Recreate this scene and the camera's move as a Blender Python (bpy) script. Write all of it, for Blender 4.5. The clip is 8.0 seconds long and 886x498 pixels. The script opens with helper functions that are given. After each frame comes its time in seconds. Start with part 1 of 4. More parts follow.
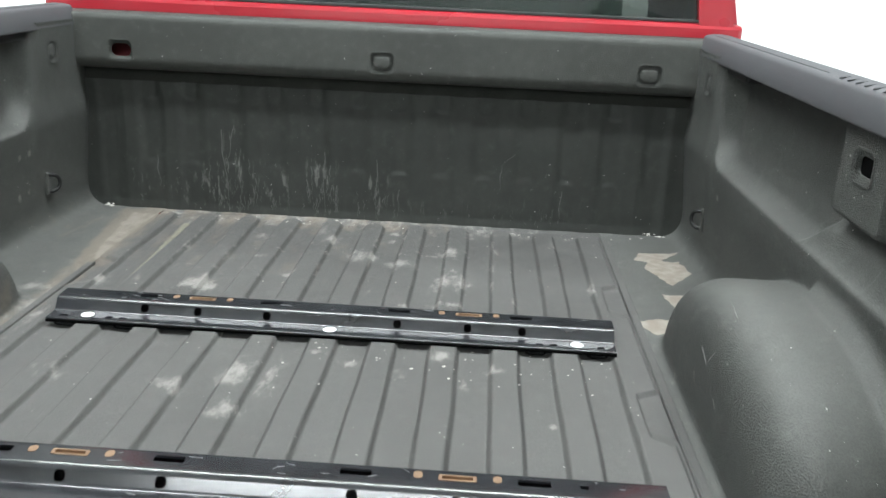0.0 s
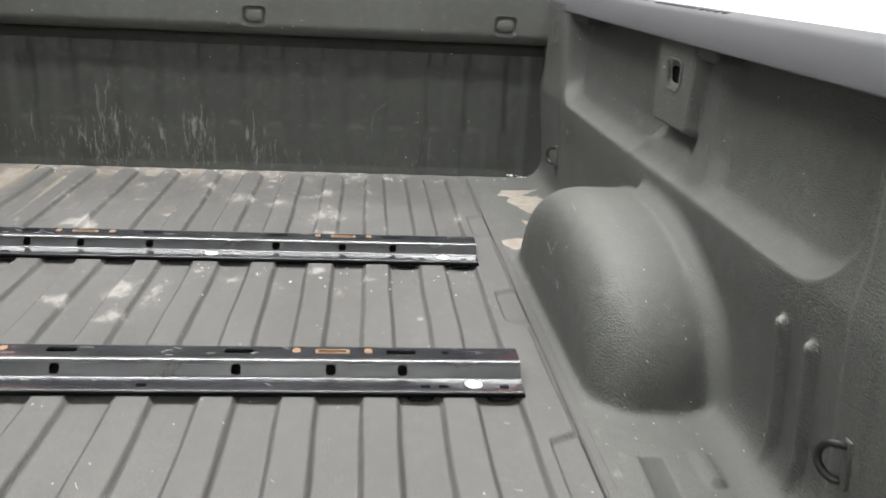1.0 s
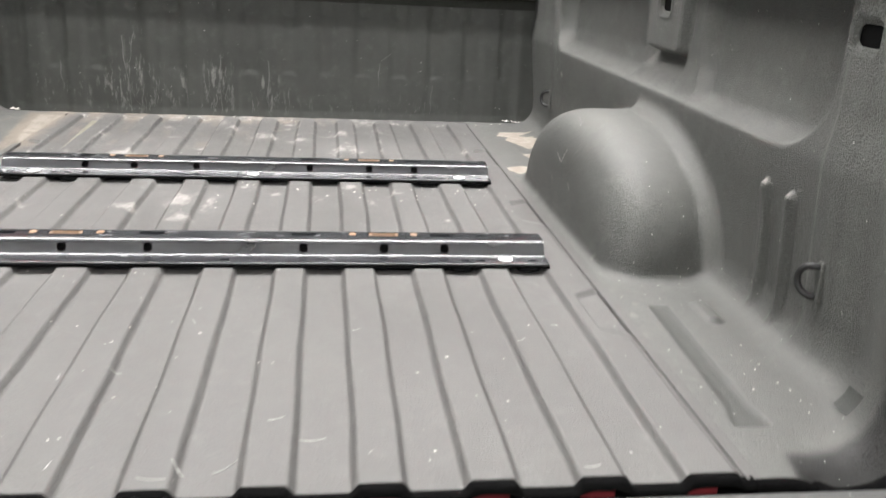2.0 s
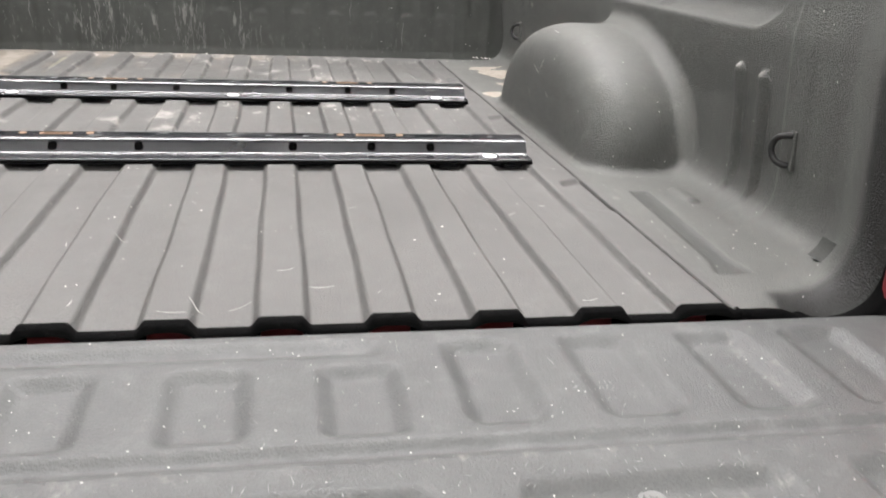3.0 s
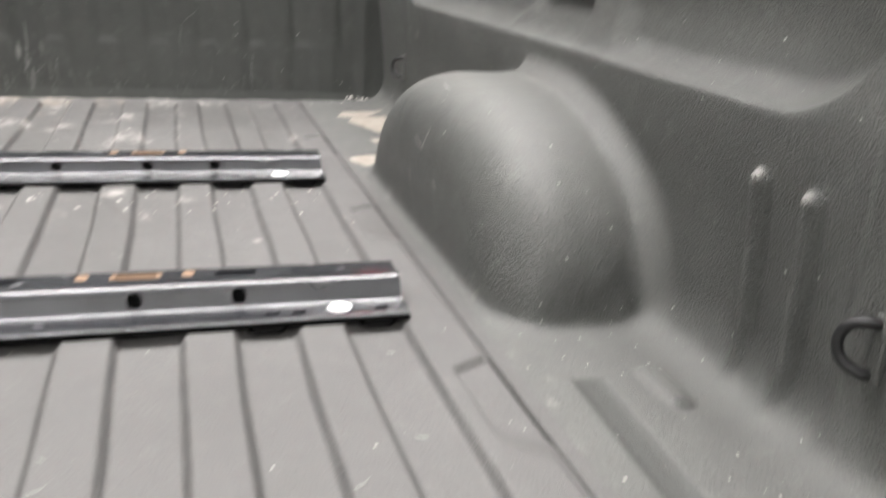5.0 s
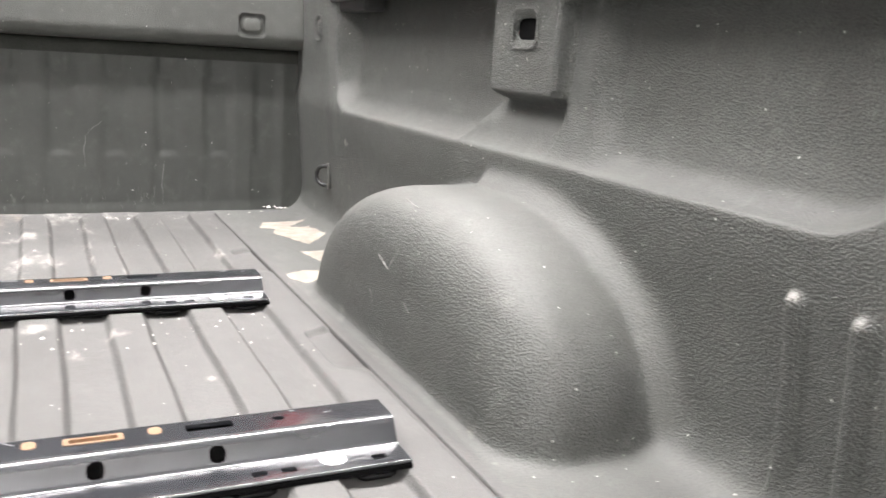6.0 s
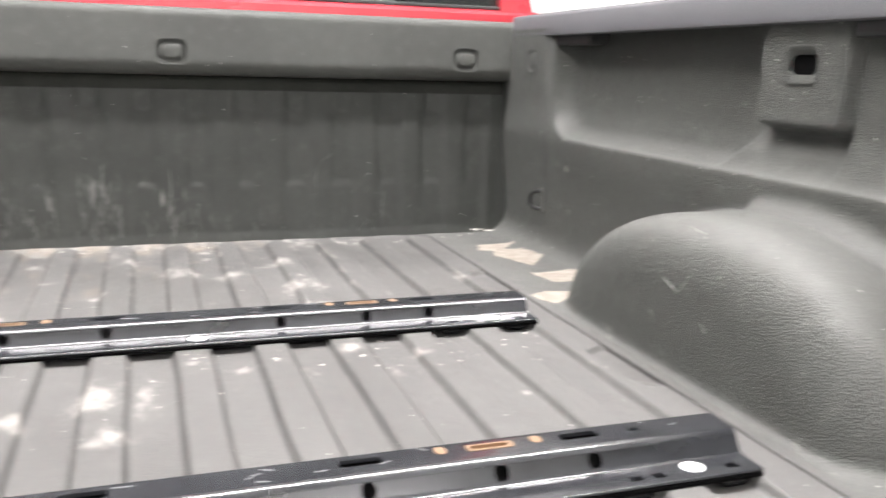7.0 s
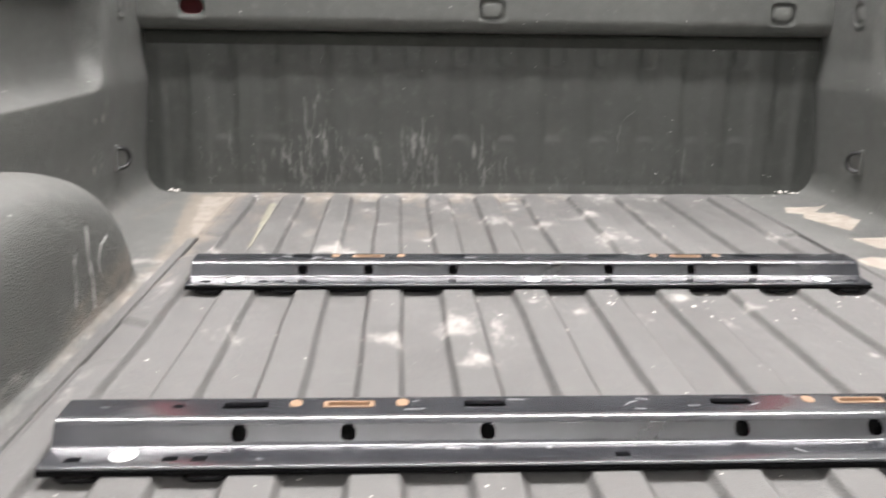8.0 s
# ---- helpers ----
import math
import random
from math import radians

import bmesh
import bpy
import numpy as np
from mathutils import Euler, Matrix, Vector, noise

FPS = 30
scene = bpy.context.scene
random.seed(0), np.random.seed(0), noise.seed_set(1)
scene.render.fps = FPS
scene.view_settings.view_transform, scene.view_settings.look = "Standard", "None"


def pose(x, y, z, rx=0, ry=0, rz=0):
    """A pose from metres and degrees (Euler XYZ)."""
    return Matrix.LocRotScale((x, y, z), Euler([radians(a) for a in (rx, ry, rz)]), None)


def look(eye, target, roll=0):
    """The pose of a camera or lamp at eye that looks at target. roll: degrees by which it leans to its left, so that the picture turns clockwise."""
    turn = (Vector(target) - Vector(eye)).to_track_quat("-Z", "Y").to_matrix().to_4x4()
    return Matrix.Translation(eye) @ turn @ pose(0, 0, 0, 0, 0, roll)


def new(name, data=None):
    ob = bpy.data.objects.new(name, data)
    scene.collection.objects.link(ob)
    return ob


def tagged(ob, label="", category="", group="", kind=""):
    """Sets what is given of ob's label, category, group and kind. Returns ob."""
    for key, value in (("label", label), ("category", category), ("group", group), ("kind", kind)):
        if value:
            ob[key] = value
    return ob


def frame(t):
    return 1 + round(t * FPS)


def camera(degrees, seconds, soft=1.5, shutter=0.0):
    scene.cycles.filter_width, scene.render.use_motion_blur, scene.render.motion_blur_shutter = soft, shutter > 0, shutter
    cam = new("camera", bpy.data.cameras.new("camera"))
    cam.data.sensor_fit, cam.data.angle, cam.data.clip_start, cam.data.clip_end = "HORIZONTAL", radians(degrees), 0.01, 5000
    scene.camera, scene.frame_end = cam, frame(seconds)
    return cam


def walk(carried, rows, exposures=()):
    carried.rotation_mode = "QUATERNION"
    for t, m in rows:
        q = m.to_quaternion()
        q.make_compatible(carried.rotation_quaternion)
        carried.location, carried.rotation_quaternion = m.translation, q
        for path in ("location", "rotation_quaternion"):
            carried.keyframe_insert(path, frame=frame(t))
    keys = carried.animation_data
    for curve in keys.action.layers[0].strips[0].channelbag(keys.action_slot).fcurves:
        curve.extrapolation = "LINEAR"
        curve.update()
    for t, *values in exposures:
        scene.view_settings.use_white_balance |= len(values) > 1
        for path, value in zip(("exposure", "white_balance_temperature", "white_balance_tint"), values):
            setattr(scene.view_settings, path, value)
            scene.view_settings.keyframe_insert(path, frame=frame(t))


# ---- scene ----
cam = camera(54.3, 8.0, shutter=0.4)
PATH = [
    (0, (0.269, -0.266, 0.682), (0.192, 1.63, 0.05), 2.6),
    (0.1, (0.267, -0.256, 0.69), (0.209, 1.639, 0.05), 2.7),
    (0.2, (0.267, -0.256, 0.69), (0.291, 1.639, 0.051), 3.4),
    (0.3, (0.264, -0.273, 0.687), (0.327, 1.62, 0.046), 3.7),
    (0.5, (0.278, -0.335, 0.67), (0.365, 1.556, 0.024), 3.2),
    (0.8, (0.301, -0.417, 0.613), (0.452, 1.473, -0.025), 2.9),
    (1, (0.305, -0.45, 0.588), (0.488, 1.439, -0.042), 2.9),
    (1.2, (0.286, -0.493, 0.568), (0.493, 1.394, -0.061), 3.0),
    (1.5, (0.257, -0.562, 0.543), (0.481, 1.322, -0.092), 2.9),
    (1.8, (0.21, -0.639, 0.513), (0.457, 1.24, -0.128), 2.9),
    (2, (0.163, -0.698, 0.496), (0.432, 1.176, -0.148), 3.0),
    (2.1, (0.147, -0.721, 0.483), (0.423, 1.152, -0.161), 2.9),
    (3.3, (0.108, -0.782, 0.36), (0.488, 1.039, -0.376), 2.8),
    (3.5, (0.107, -0.776, 0.371), (0.488, 1.023, -0.414), 2.6),
    (3.8, (0.113, -0.74, 0.384), (0.506, 1.043, -0.432), 2.9),
    (4, (0.122, -0.672, 0.402), (0.528, 1.1, -0.431), 2.8),
    (4.2, (0.16, -0.587, 0.416), (0.568, 1.184, -0.419), 2.9),
    (4.5, (0.221, -0.401, 0.405), (0.65, 1.364, -0.433), 3.1),
    (4.7, (0.266, -0.291, 0.381), (0.731, 1.486, -0.41), 3.7),
    (4.8, (0.287, -0.238, 0.378), (0.78, 1.544, -0.384), 3.7),
    (5, (0.311, -0.171, 0.377), (0.886, 1.628, -0.28), 3.7),
    (5.2, (0.322, -0.134, 0.371), (1.003, 1.669, -0.161), 4.2),
    (6.3, (0.142, -0.036, 0.394), (0.996, 1.721, -0.032), 3.4),
    (6.5, (0.079, -0.032, 0.398), (0.926, 1.732, -0.019), 3.1),
    (6.8, (-0.002, -0.029, 0.405), (0.758, 1.776, -0.002), 2.3),
    (7, (-0.059, -0.038, 0.413), (0.58, 1.811, -0.002), 1.6),
    (7.2, (-0.101, -0.046, 0.424), (0.407, 1.839, -0.007), 0.6),
    (7.5, (-0.149, -0.054, 0.416), (0.179, 1.87, -0.021), 0.7),
    (7.6, (-0.163, -0.062, 0.411), (0.119, 1.868, -0.03), 0.8),
    (7.8, (-0.188, -0.064, 0.403), (-0.001, 1.872, -0.063), 0.8),
    (8, (-0.212, -0.073, 0.404), (-0.111, 1.858, -0.107), 0.8),
]
walk(cam, [(t, look(eye, target, roll)) for t, eye, target, roll in PATH],
     exposures=[(0.0, 0.36, 6050, 1), (0.5, 0.60, 6250, 4), (1.0, 0.72, 6420, 7), (1.5, 0.93, 6500, 8), (2.0, 1.12, 6500, 10), (3.5, 0.92, 6500, 11), (4.0, 0.84, 6500, 11), (4.5, 0.72, 6500, 12), (5.0, 1.05, 6500, 11), (6.5, 1.64, 6500, 12), (7.0, 1.36, 6500, 12), (8.0, 1.22, 6500, 12)])

# ---- world and light ----
# an assumed workshop with tube lamps under its ceiling, open to bright daylight at two wide side doors added for it
world = bpy.data.worlds.new("sky")
scene.world = world
world.use_nodes = True
wn, wl = world.node_tree.nodes, world.node_tree.links
sky = wn.new("ShaderNodeTexSky")
sky.sky_type, sky.sun_disc = "NISHITA", False
sky.sun_elevation, sky.sun_rotation = radians(60), radians(8)
sky.dust_density = 4.0
pale = wn.new("ShaderNodeHueSaturation")
pale.inputs["Saturation"].default_value = 0.2
wl.new(sky.outputs["Color"], pale.inputs["Color"])
wl.new(pale.outputs["Color"], wn["Background"].inputs["Color"])
wn["Background"].inputs["Strength"].default_value = 0.13

sun = new("sun", bpy.data.lights.new("sun", "SUN"))
sun.data.energy, sun.data.angle, sun.data.color = 4.0, radians(0.5), (1.0, 0.98, 0.95)
sun.matrix_world = look((0.08, 0.57, 1.0), (0, 0, 0))

LAMP_Z = 2.60
# none is in view; the hindmost is added as fill, clear of rail glints
LAMPS = [(0.08, 1.20, 3.3, 76.0), (0.08, 1.60, 3.3, 40.0), (-0.1, -3.4, 3.3, 104.0)]
for lx, ly, long, watts in LAMPS:
    tube_lamp = new("tube_lamp", bpy.data.lights.new("tube_lamp", "AREA"))
    tube_lamp.data.shape, tube_lamp.data.size, tube_lamp.data.size_y = "RECTANGLE", long, 0.12
    tube_lamp.data.energy, tube_lamp.data.color = watts, (1.0, 0.985, 0.99)
    tube_lamp.location = (lx, ly, LAMP_Z - 0.012)


# ---- materials ----
def socket(node, name, value):
    node.inputs[name].default_value = value


def material(name, colour, rough=0.6, metal=0.0, vary=0.15, scale=6.0, grain=300.0, bump=0.15, coat=0.0, depth=0.002, spec=0.5):
    """A surface with slow and fine changes of tone, and a fine relief."""
    m = bpy.data.materials.new(name)
    m.use_nodes = True
    n, l = m.node_tree.nodes, m.node_tree.links
    b = n["Principled BSDF"]
    socket(b, "Metallic", metal)
    socket(b, "Coat Weight", coat)
    socket(b, "Specular IOR Level", spec)
    at = n.new("ShaderNodeTexCoord").outputs["Object"]
    slow, fine = n.new("ShaderNodeTexNoise"), n.new("ShaderNodeTexNoise")
    for t, s in ((slow, scale), (fine, grain)):
        socket(t, "Scale", s)
        socket(t, "Detail", 4.0)
        l.new(at, t.inputs["Vector"])
    tone = n.new("ShaderNodeMath")
    tone.operation = "ADD"
    l.new(slow.outputs["Fac"], tone.inputs[0])
    l.new(fine.outputs["Fac"], tone.inputs[1])
    ramp = n.new("ShaderNodeMapRange")
    socket(ramp, "From Min", 0.6)
    socket(ramp, "From Max", 1.4)
    socket(ramp, "To Min", 1.0 - vary)
    socket(ramp, "To Max", 1.0 + vary)
    l.new(tone.outputs[0], ramp.inputs["Value"])
    mix = n.new("ShaderNodeVectorMath")
    mix.operation = "SCALE"
    mix.inputs[0].default_value = colour
    l.new(ramp.outputs["Result"], mix.inputs["Scale"])
    l.new(mix.outputs[0], b.inputs["Base Color"])
    r = n.new("ShaderNodeMapRange")
    socket(r, "To Min", max(0.02, rough - 0.12))
    socket(r, "To Max", min(1.0, rough + 0.12))
    l.new(slow.outputs["Fac"], r.inputs["Value"])
    l.new(r.outputs["Result"], b.inputs["Roughness"])
    if bump:
        bp = n.new("ShaderNodeBump")
        socket(bp, "Strength", bump)
        socket(bp, "Distance", depth)
        l.new(fine.outputs["Fac"], bp.inputs["Height"])
        l.new(bp.outputs["Normal"], b.inputs["Normal"])
    return m


def liner(name, colour, rough, bump, speck, stain_colour=(0.39, 0.368, 0.342), streaks=False, cells=135.0, grit=420.0, dust=0.0):
    """Sprayed bed liner: pebbled grain, dusty wear, white specks; the mesh's 'stain' and 'bare' layers say where residue lies and where it has peeled."""
    m = bpy.data.materials.new(name)
    m.use_nodes = True
    n, l = m.node_tree.nodes, m.node_tree.links
    b = n["Principled BSDF"]
    at = n.new("ShaderNodeTexCoord").outputs["Object"]

    def tex(scale, detail=3.0, stretch=None, rough_=0.55):
        t = n.new("ShaderNodeTexNoise")
        socket(t, "Scale", scale)
        socket(t, "Detail", detail)
        socket(t, "Roughness", rough_)
        if stretch:
            s = n.new("ShaderNodeVectorMath")
            s.operation = "MULTIPLY"
            s.inputs[1].default_value = stretch
            l.new(at, s.inputs[0])
            l.new(s.outputs[0], t.inputs["Vector"])
        else:
            l.new(at, t.inputs["Vector"])
        return t.outputs["Fac"]

    def ranged(value, a, z, lo=0.0, hi=1.0):
        r = n.new("ShaderNodeMapRange")
        r.interpolation_type = "SMOOTHSTEP"
        for k, v in (("From Min", a), ("From Max", z), ("To Min", lo), ("To Max", hi)):
            socket(r, k, v)
        l.new(value, r.inputs["Value"])
        return r.outputs["Result"]

    def maths(op, a, c):
        q = n.new("ShaderNodeMath")
        q.operation = op
        for i, v in enumerate((a, c)):
            if isinstance(v, (int, float)):
                q.inputs[i].default_value = v
            else:
                l.new(v, q.inputs[i])
        return q.outputs[0]

    def blend(fac, under, over):
        x = n.new("ShaderNodeMix")
        x.data_type = "RGBA"
        l.new(fac, x.inputs["Factor"])
        for i, v in ((6, under), (7, over)):
            if isinstance(v, tuple):
                x.inputs[i].default_value = (*v, 1)
            else:
                l.new(v, x.inputs[i])
        return x.outputs[2]

    def layer(key):
        a = n.new("ShaderNodeAttribute")
        a.attribute_name = key
        return a.outputs["Fac"]

    slow, mid, fine = tex(3.5, 5), tex(38, 5), tex(420, 2)
    dusty = tuple(min(1, c * 1.9 + 0.012) for c in colour)
    deep = tuple(c * 0.84 for c in colour)
    col = blend(ranged(maths("ADD", slow, maths("MULTIPLY", mid, 0.6)), 0.55, 1.05), deep, tuple(c * 1.14 for c in colour))
    col = blend(maths("MULTIPLY", ranged(mid, 0.55, 0.8), 0.25), col, dusty)
    # tone of the pebbles
    pit = tex(grit, 2)
    col = blend(maths("MULTIPLY", ranged(pit, 0.56, 0.40), min(0.7, bump * 0.8)), col, tuple(c * 0.62 for c in colour))
    # dust on flat places, where the grain is also filled; the flange's painted light is added
    if dust:
        upward = n.new("ShaderNodeSeparateXYZ")
        l.new(n.new("ShaderNodeNewGeometry").outputs["Normal"], upward.inputs[0])
        flat = ranged(maths("ADD", upward.outputs["Z"], maths("MULTIPLY", maths("SUBTRACT", mid, 0.5), 0.25)), 0.30, 0.95)
        flat = maths("MAXIMUM", flat, maths("MULTIPLY", layer("flange_light"), 0.9))
        col = blend(maths("MULTIPLY", flat, dust), col, (0.190, 0.186, 0.175))
        relief = maths("MULTIPLY", ranged(flat, 0.0, 1.0, 1.0, 0.35), bump)
    # smoother, darker areas, and shade painted into the corner by the front wall
    col = blend(maths("MULTIPLY", ranged(maths("ADD", layer("fresh_and_shade"), maths("MULTIPLY", maths("SUBTRACT", mid, 0.5), 0.3)), 0.35, 0.65), 0.8), col, tuple(c * 0.6 for c in colour))
    # black painted on the liner's hind corner roll, standing for its shade
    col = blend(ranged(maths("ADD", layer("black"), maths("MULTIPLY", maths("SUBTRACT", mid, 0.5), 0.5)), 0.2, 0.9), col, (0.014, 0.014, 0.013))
    # specks of white paint or lime
    v = n.new("ShaderNodeTexVoronoi")
    socket(v, "Scale", cells)
    socket(v, "Randomness", 1.0)
    l.new(at, v.inputs["Vector"])
    chance = n.new("ShaderNodeSeparateColor")
    l.new(v.outputs["Color"], chance.inputs["Color"])
    size = ranged(chance.outputs["Red"], 1.0 - speck, 1.0, 0.0, 0.19)
    ragged = maths("ADD", v.outputs["Distance"], maths("MULTIPLY", maths("SUBTRACT", fine, 0.5), 0.45))
    spot = maths("LESS_THAN", ragged, size)
    col = blend(maths("MULTIPLY", spot, 0.8), col, (0.55, 0.54, 0.51))
    # residue
    rag = maths("ADD", maths("MULTIPLY", maths("SUBTRACT", tex(1, 6, (40, 19, 40), 0.68), 0.5), 2.3), layer("stain"))
    if streaks:
        drip = ranged(tex(1, 6, (75, 75, 17), 0.68), 0.47, 0.70)
        rag = maths("MULTIPLY", maths("ADD", drip, -0.12), maths("MULTIPLY", layer("stain"), 1.4))
        fac = maths("MULTIPLY", ranged(rag, 0.08, 0.8), 0.62)
    else:
        fac = maths("MULTIPLY", ranged(rag, 0.40, 1.10), 0.58)
    col = blend(fac, col, stain_colour)
    # brown soil ground in
    soil = maths("ADD", maths("MULTIPLY", maths("SUBTRACT", tex(1, 6, (26, 11, 26), 0.66), 0.5), 2.0), layer("soil"))
    col = blend(maths("MULTIPLY", ranged(soil, 0.35, 1.0), 0.55), col, (0.205, 0.170, 0.132))
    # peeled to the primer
    peel = ranged(maths("ADD", maths("MULTIPLY", maths("SUBTRACT", tex(30, 5, rough_=0.65), 0.5), 0.7), layer("bare")), 0.47, 0.53)
    cream = blend(ranged(mid, 0.35, 0.7), (0.25, 0.215, 0.18), (0.32, 0.295, 0.255))
    col = blend(peel, col, cream)
    l.new(col, b.inputs["Base Color"])
    l.new(ranged(slow, 0.3, 0.7, rough - 0.08, rough + 0.1), b.inputs["Roughness"])
    socket(b, "Specular IOR Level", 0.38)
    bp = n.new("ShaderNodeBump")
    if dust:
        l.new(relief, bp.inputs["Strength"])
    else:
        socket(bp, "Strength", bump)
    socket(bp, "Distance", 2.3 / grit)
    pebble = maths("ADD", maths("MULTIPLY", pit, 0.8), maths("MULTIPLY", tex(90, 2), 0.10))
    l.new(maths("SUBTRACT", pebble, maths("MULTIPLY", peel, 0.6)), bp.inputs["Height"])
    l.new(bp.outputs["Normal"], b.inputs["Normal"])
    return m


LINER_WALL = liner("liner_wall", (0.085, 0.087, 0.080), 0.56, 1.0, 0.05, grit=430.0, dust=0.21)
LINER_FLOOR = liner("liner_floor", (0.074, 0.072, 0.069), 0.55, 0.8, 0.02, dust=0.27)
# front wall and box section: the same liner, darkened for the shade there
LINER_HEAD_SHADED = liner("liner_head_shaded", (0.034, 0.036, 0.032), 0.58, 0.3, 0.014, (0.175, 0.175, 0.16), True)
LINER_BOX_SHADED = liner("liner_box_shaded", (0.061, 0.063, 0.057), 0.56, 0.4, 0.03)
LINER_GATE = liner("liner_gate", (0.085, 0.086, 0.084), 0.52, 0.28, 0.13, cells=190.0)
RED = material("red_paint", (0.36, 0.018, 0.030), 0.28, 0.0, 0.06, 3.0, 700.0, 0.02, 0.6)
# the body's red again, darkened to stand for red in shade
SHADED_RED = material("shaded_red", (0.15, 0.014, 0.018), 0.6, 0.0, 0.15, 8.0)
CAP = material("cap_plastic", (0.084, 0.084, 0.089), 0.62, 0.0, 0.12, 7.0, 900.0, 0.3)
RUBBER = material("black_rubber", (0.003, 0.003, 0.003), 0.92, 0.0, 0.3, 12.0, 500.0, 0.7, spec=0.05)
# near-black that stands for shade in a gap
GAP_SHADE = material("gap_shade", (0.026, 0.027, 0.023), 0.9, 0.0, 0.3, 20.0, 400.0, 0.4, spec=0.2)
# near-black of the underbody, also standing for shade in holes and gaps
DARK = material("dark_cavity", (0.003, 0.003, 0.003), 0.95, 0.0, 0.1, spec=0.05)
GLOSS = material("black_gloss_coating", (0.026, 0.027, 0.030), 0.21, 0.0, 0.35, 9.0, 14.0, 0.012, 0.55, spec=0.5)
GLOSS.node_tree.nodes["Principled BSDF"].inputs["Coat Roughness"].default_value = 0.12
STICKER = material("white_sticker", (0.82, 0.82, 0.80), 0.5, 0.0, 0.04)
SCUFF = material("grey_scuff", (0.17, 0.17, 0.17), 0.6, 0.0, 0.3, 90.0)
BRASS = material("orange_primer", (0.20, 0.095, 0.032), 0.5, 0.0, 0.25, 60.0)
TAN = material("tan_primer", (0.22, 0.14, 0.085), 0.5, 0.0, 0.25, 60.0)
ZINC = material("zinc_screw", (0.15, 0.15, 0.145), 0.5, 0.3, 0.15, 60.0)
WHITE = material("white_flake", (0.50, 0.48, 0.44), 0.8, 0.0, 0.15, 40.0)
GATE_TICK = material("gate_scuff", (0.187, 0.187, 0.184), 0.8, 0.0, 0.4, 70.0)
STEEL_RING = material("black_ring_paint", (0.008, 0.008, 0.008), 0.5, 0.0, 0.3, 30.0)
CONCRETE = material("pale_concrete", (0.66, 0.66, 0.65), 0.85, 0.0, 0.08, 0.7, 60.0, 0.2)
TYRE = material("tyre_rubber", (0.02, 0.02, 0.02), 0.8, 0.0, 0.2, 20.0)
RIM = material("rim_metal", (0.55, 0.55, 0.56), 0.35, 0.9, 0.08, 20.0)
EMBLEM = material("emblem_plastic", (0.042, 0.042, 0.046), 0.6, 0.0, 0.1, 20.0)
TRIM = material("dark_trim", (0.03, 0.03, 0.03), 0.6, 0.0, 0.2, 20.0)

TINT = bpy.data.materials.new("tinted_glass")
TINT.use_nodes = True
_b = TINT.node_tree.nodes["Principled BSDF"]
socket(_b, "Base Color", (0.20, 0.24, 0.22, 1))
socket(_b, "Roughness", 0.02)
socket(_b, "Transmission Weight", 1.0)
socket(_b, "IOR", 1.5)


# ---- building blocks ----
def smooth(a, b, v):
    t = np.clip((np.asarray(v, float) - a) / (b - a), 0, 1)
    return t * t * (3 - 2 * t)


def smin(a, b, k):
    h = np.clip(0.5 + 0.5 * (b - a) / k, 0, 1)
    return b + (a - b) * h - k * h * (1 - h)


def rbox(u, v, cu, cv, hu, hv, r):
    """Distance to a rounded rectangle, below zero inside."""
    qu, qv = np.abs(u - cu) - hu + r, np.abs(v - cv) - hv + r
    return np.hypot(np.maximum(qu, 0), np.maximum(qv, 0)) + np.minimum(np.maximum(qu, qv), 0) - r


def mesh_object(name, me, mat, parent=None, label=""):
    me.materials.append(mat)
    ob = new(name, me)
    if parent:
        ob.parent = parent
    return tagged(ob, label)


def part(name, bm, mat, parent, label="", soft=False):
    me = bpy.data.meshes.new(name)
    bmesh.ops.recalc_face_normals(bm, faces=bm.faces)
    if soft:
        for f in bm.faces:
            f.smooth = True
    bm.to_mesh(me)
    bm.free()
    return mesh_object(name, me, mat, parent, label)


def sheet(name, X, Y, Z, mat, parent, label="", keep=None, layers=None, flip=False):
    """A smooth surface over a grid of places; keep says which cells stay."""
    h, w = X.shape
    idx = np.arange(h * w).reshape(h, w)
    quads = np.stack([idx[:-1, :-1], idx[:-1, 1:], idx[1:, 1:], idx[1:, :-1]], -1)
    if flip:
        quads = quads[..., ::-1]
    quads = quads[keep] if keep is not None else quads.reshape(-1, 4)
    used = np.unique(quads)
    remap = np.zeros(h * w, int)
    remap[used] = np.arange(len(used))
    pts = np.stack([X, Y, Z], -1).reshape(-1, 3)[used]
    me = bpy.data.meshes.new(name)
    me.from_pydata(pts.tolist(), [], remap[quads].tolist())
    me.polygons.foreach_set("use_smooth", np.ones(len(quads), bool))
    for key, val in (layers or {}).items():
        a = me.attributes.new(key, "FLOAT", "POINT")
        a.data.foreach_set("value", np.ascontiguousarray(val.reshape(-1)[used], dtype=np.float32))
    me.update()
    return mesh_object(name, me, mat, parent, label)


def box(bm, x0, x1, y0, y1, z0, z1, bevel=0.0, seg=2):
    g = bmesh.ops.create_cube(bm, size=1.0)
    m = Matrix.Translation(((x0 + x1) / 2, (y0 + y1) / 2, (z0 + z1) / 2)) @ Matrix.Diagonal((x1 - x0, y1 - y0, z1 - z0, 1))
    bmesh.ops.transform(bm, matrix=m, verts=g["verts"])
    if bevel:
        es = list({e for v in g["verts"] for e in v.link_edges})
        bmesh.ops.bevel(bm, geom=es, offset=bevel, segments=seg, profile=0.5, affect="EDGES")
    return bm


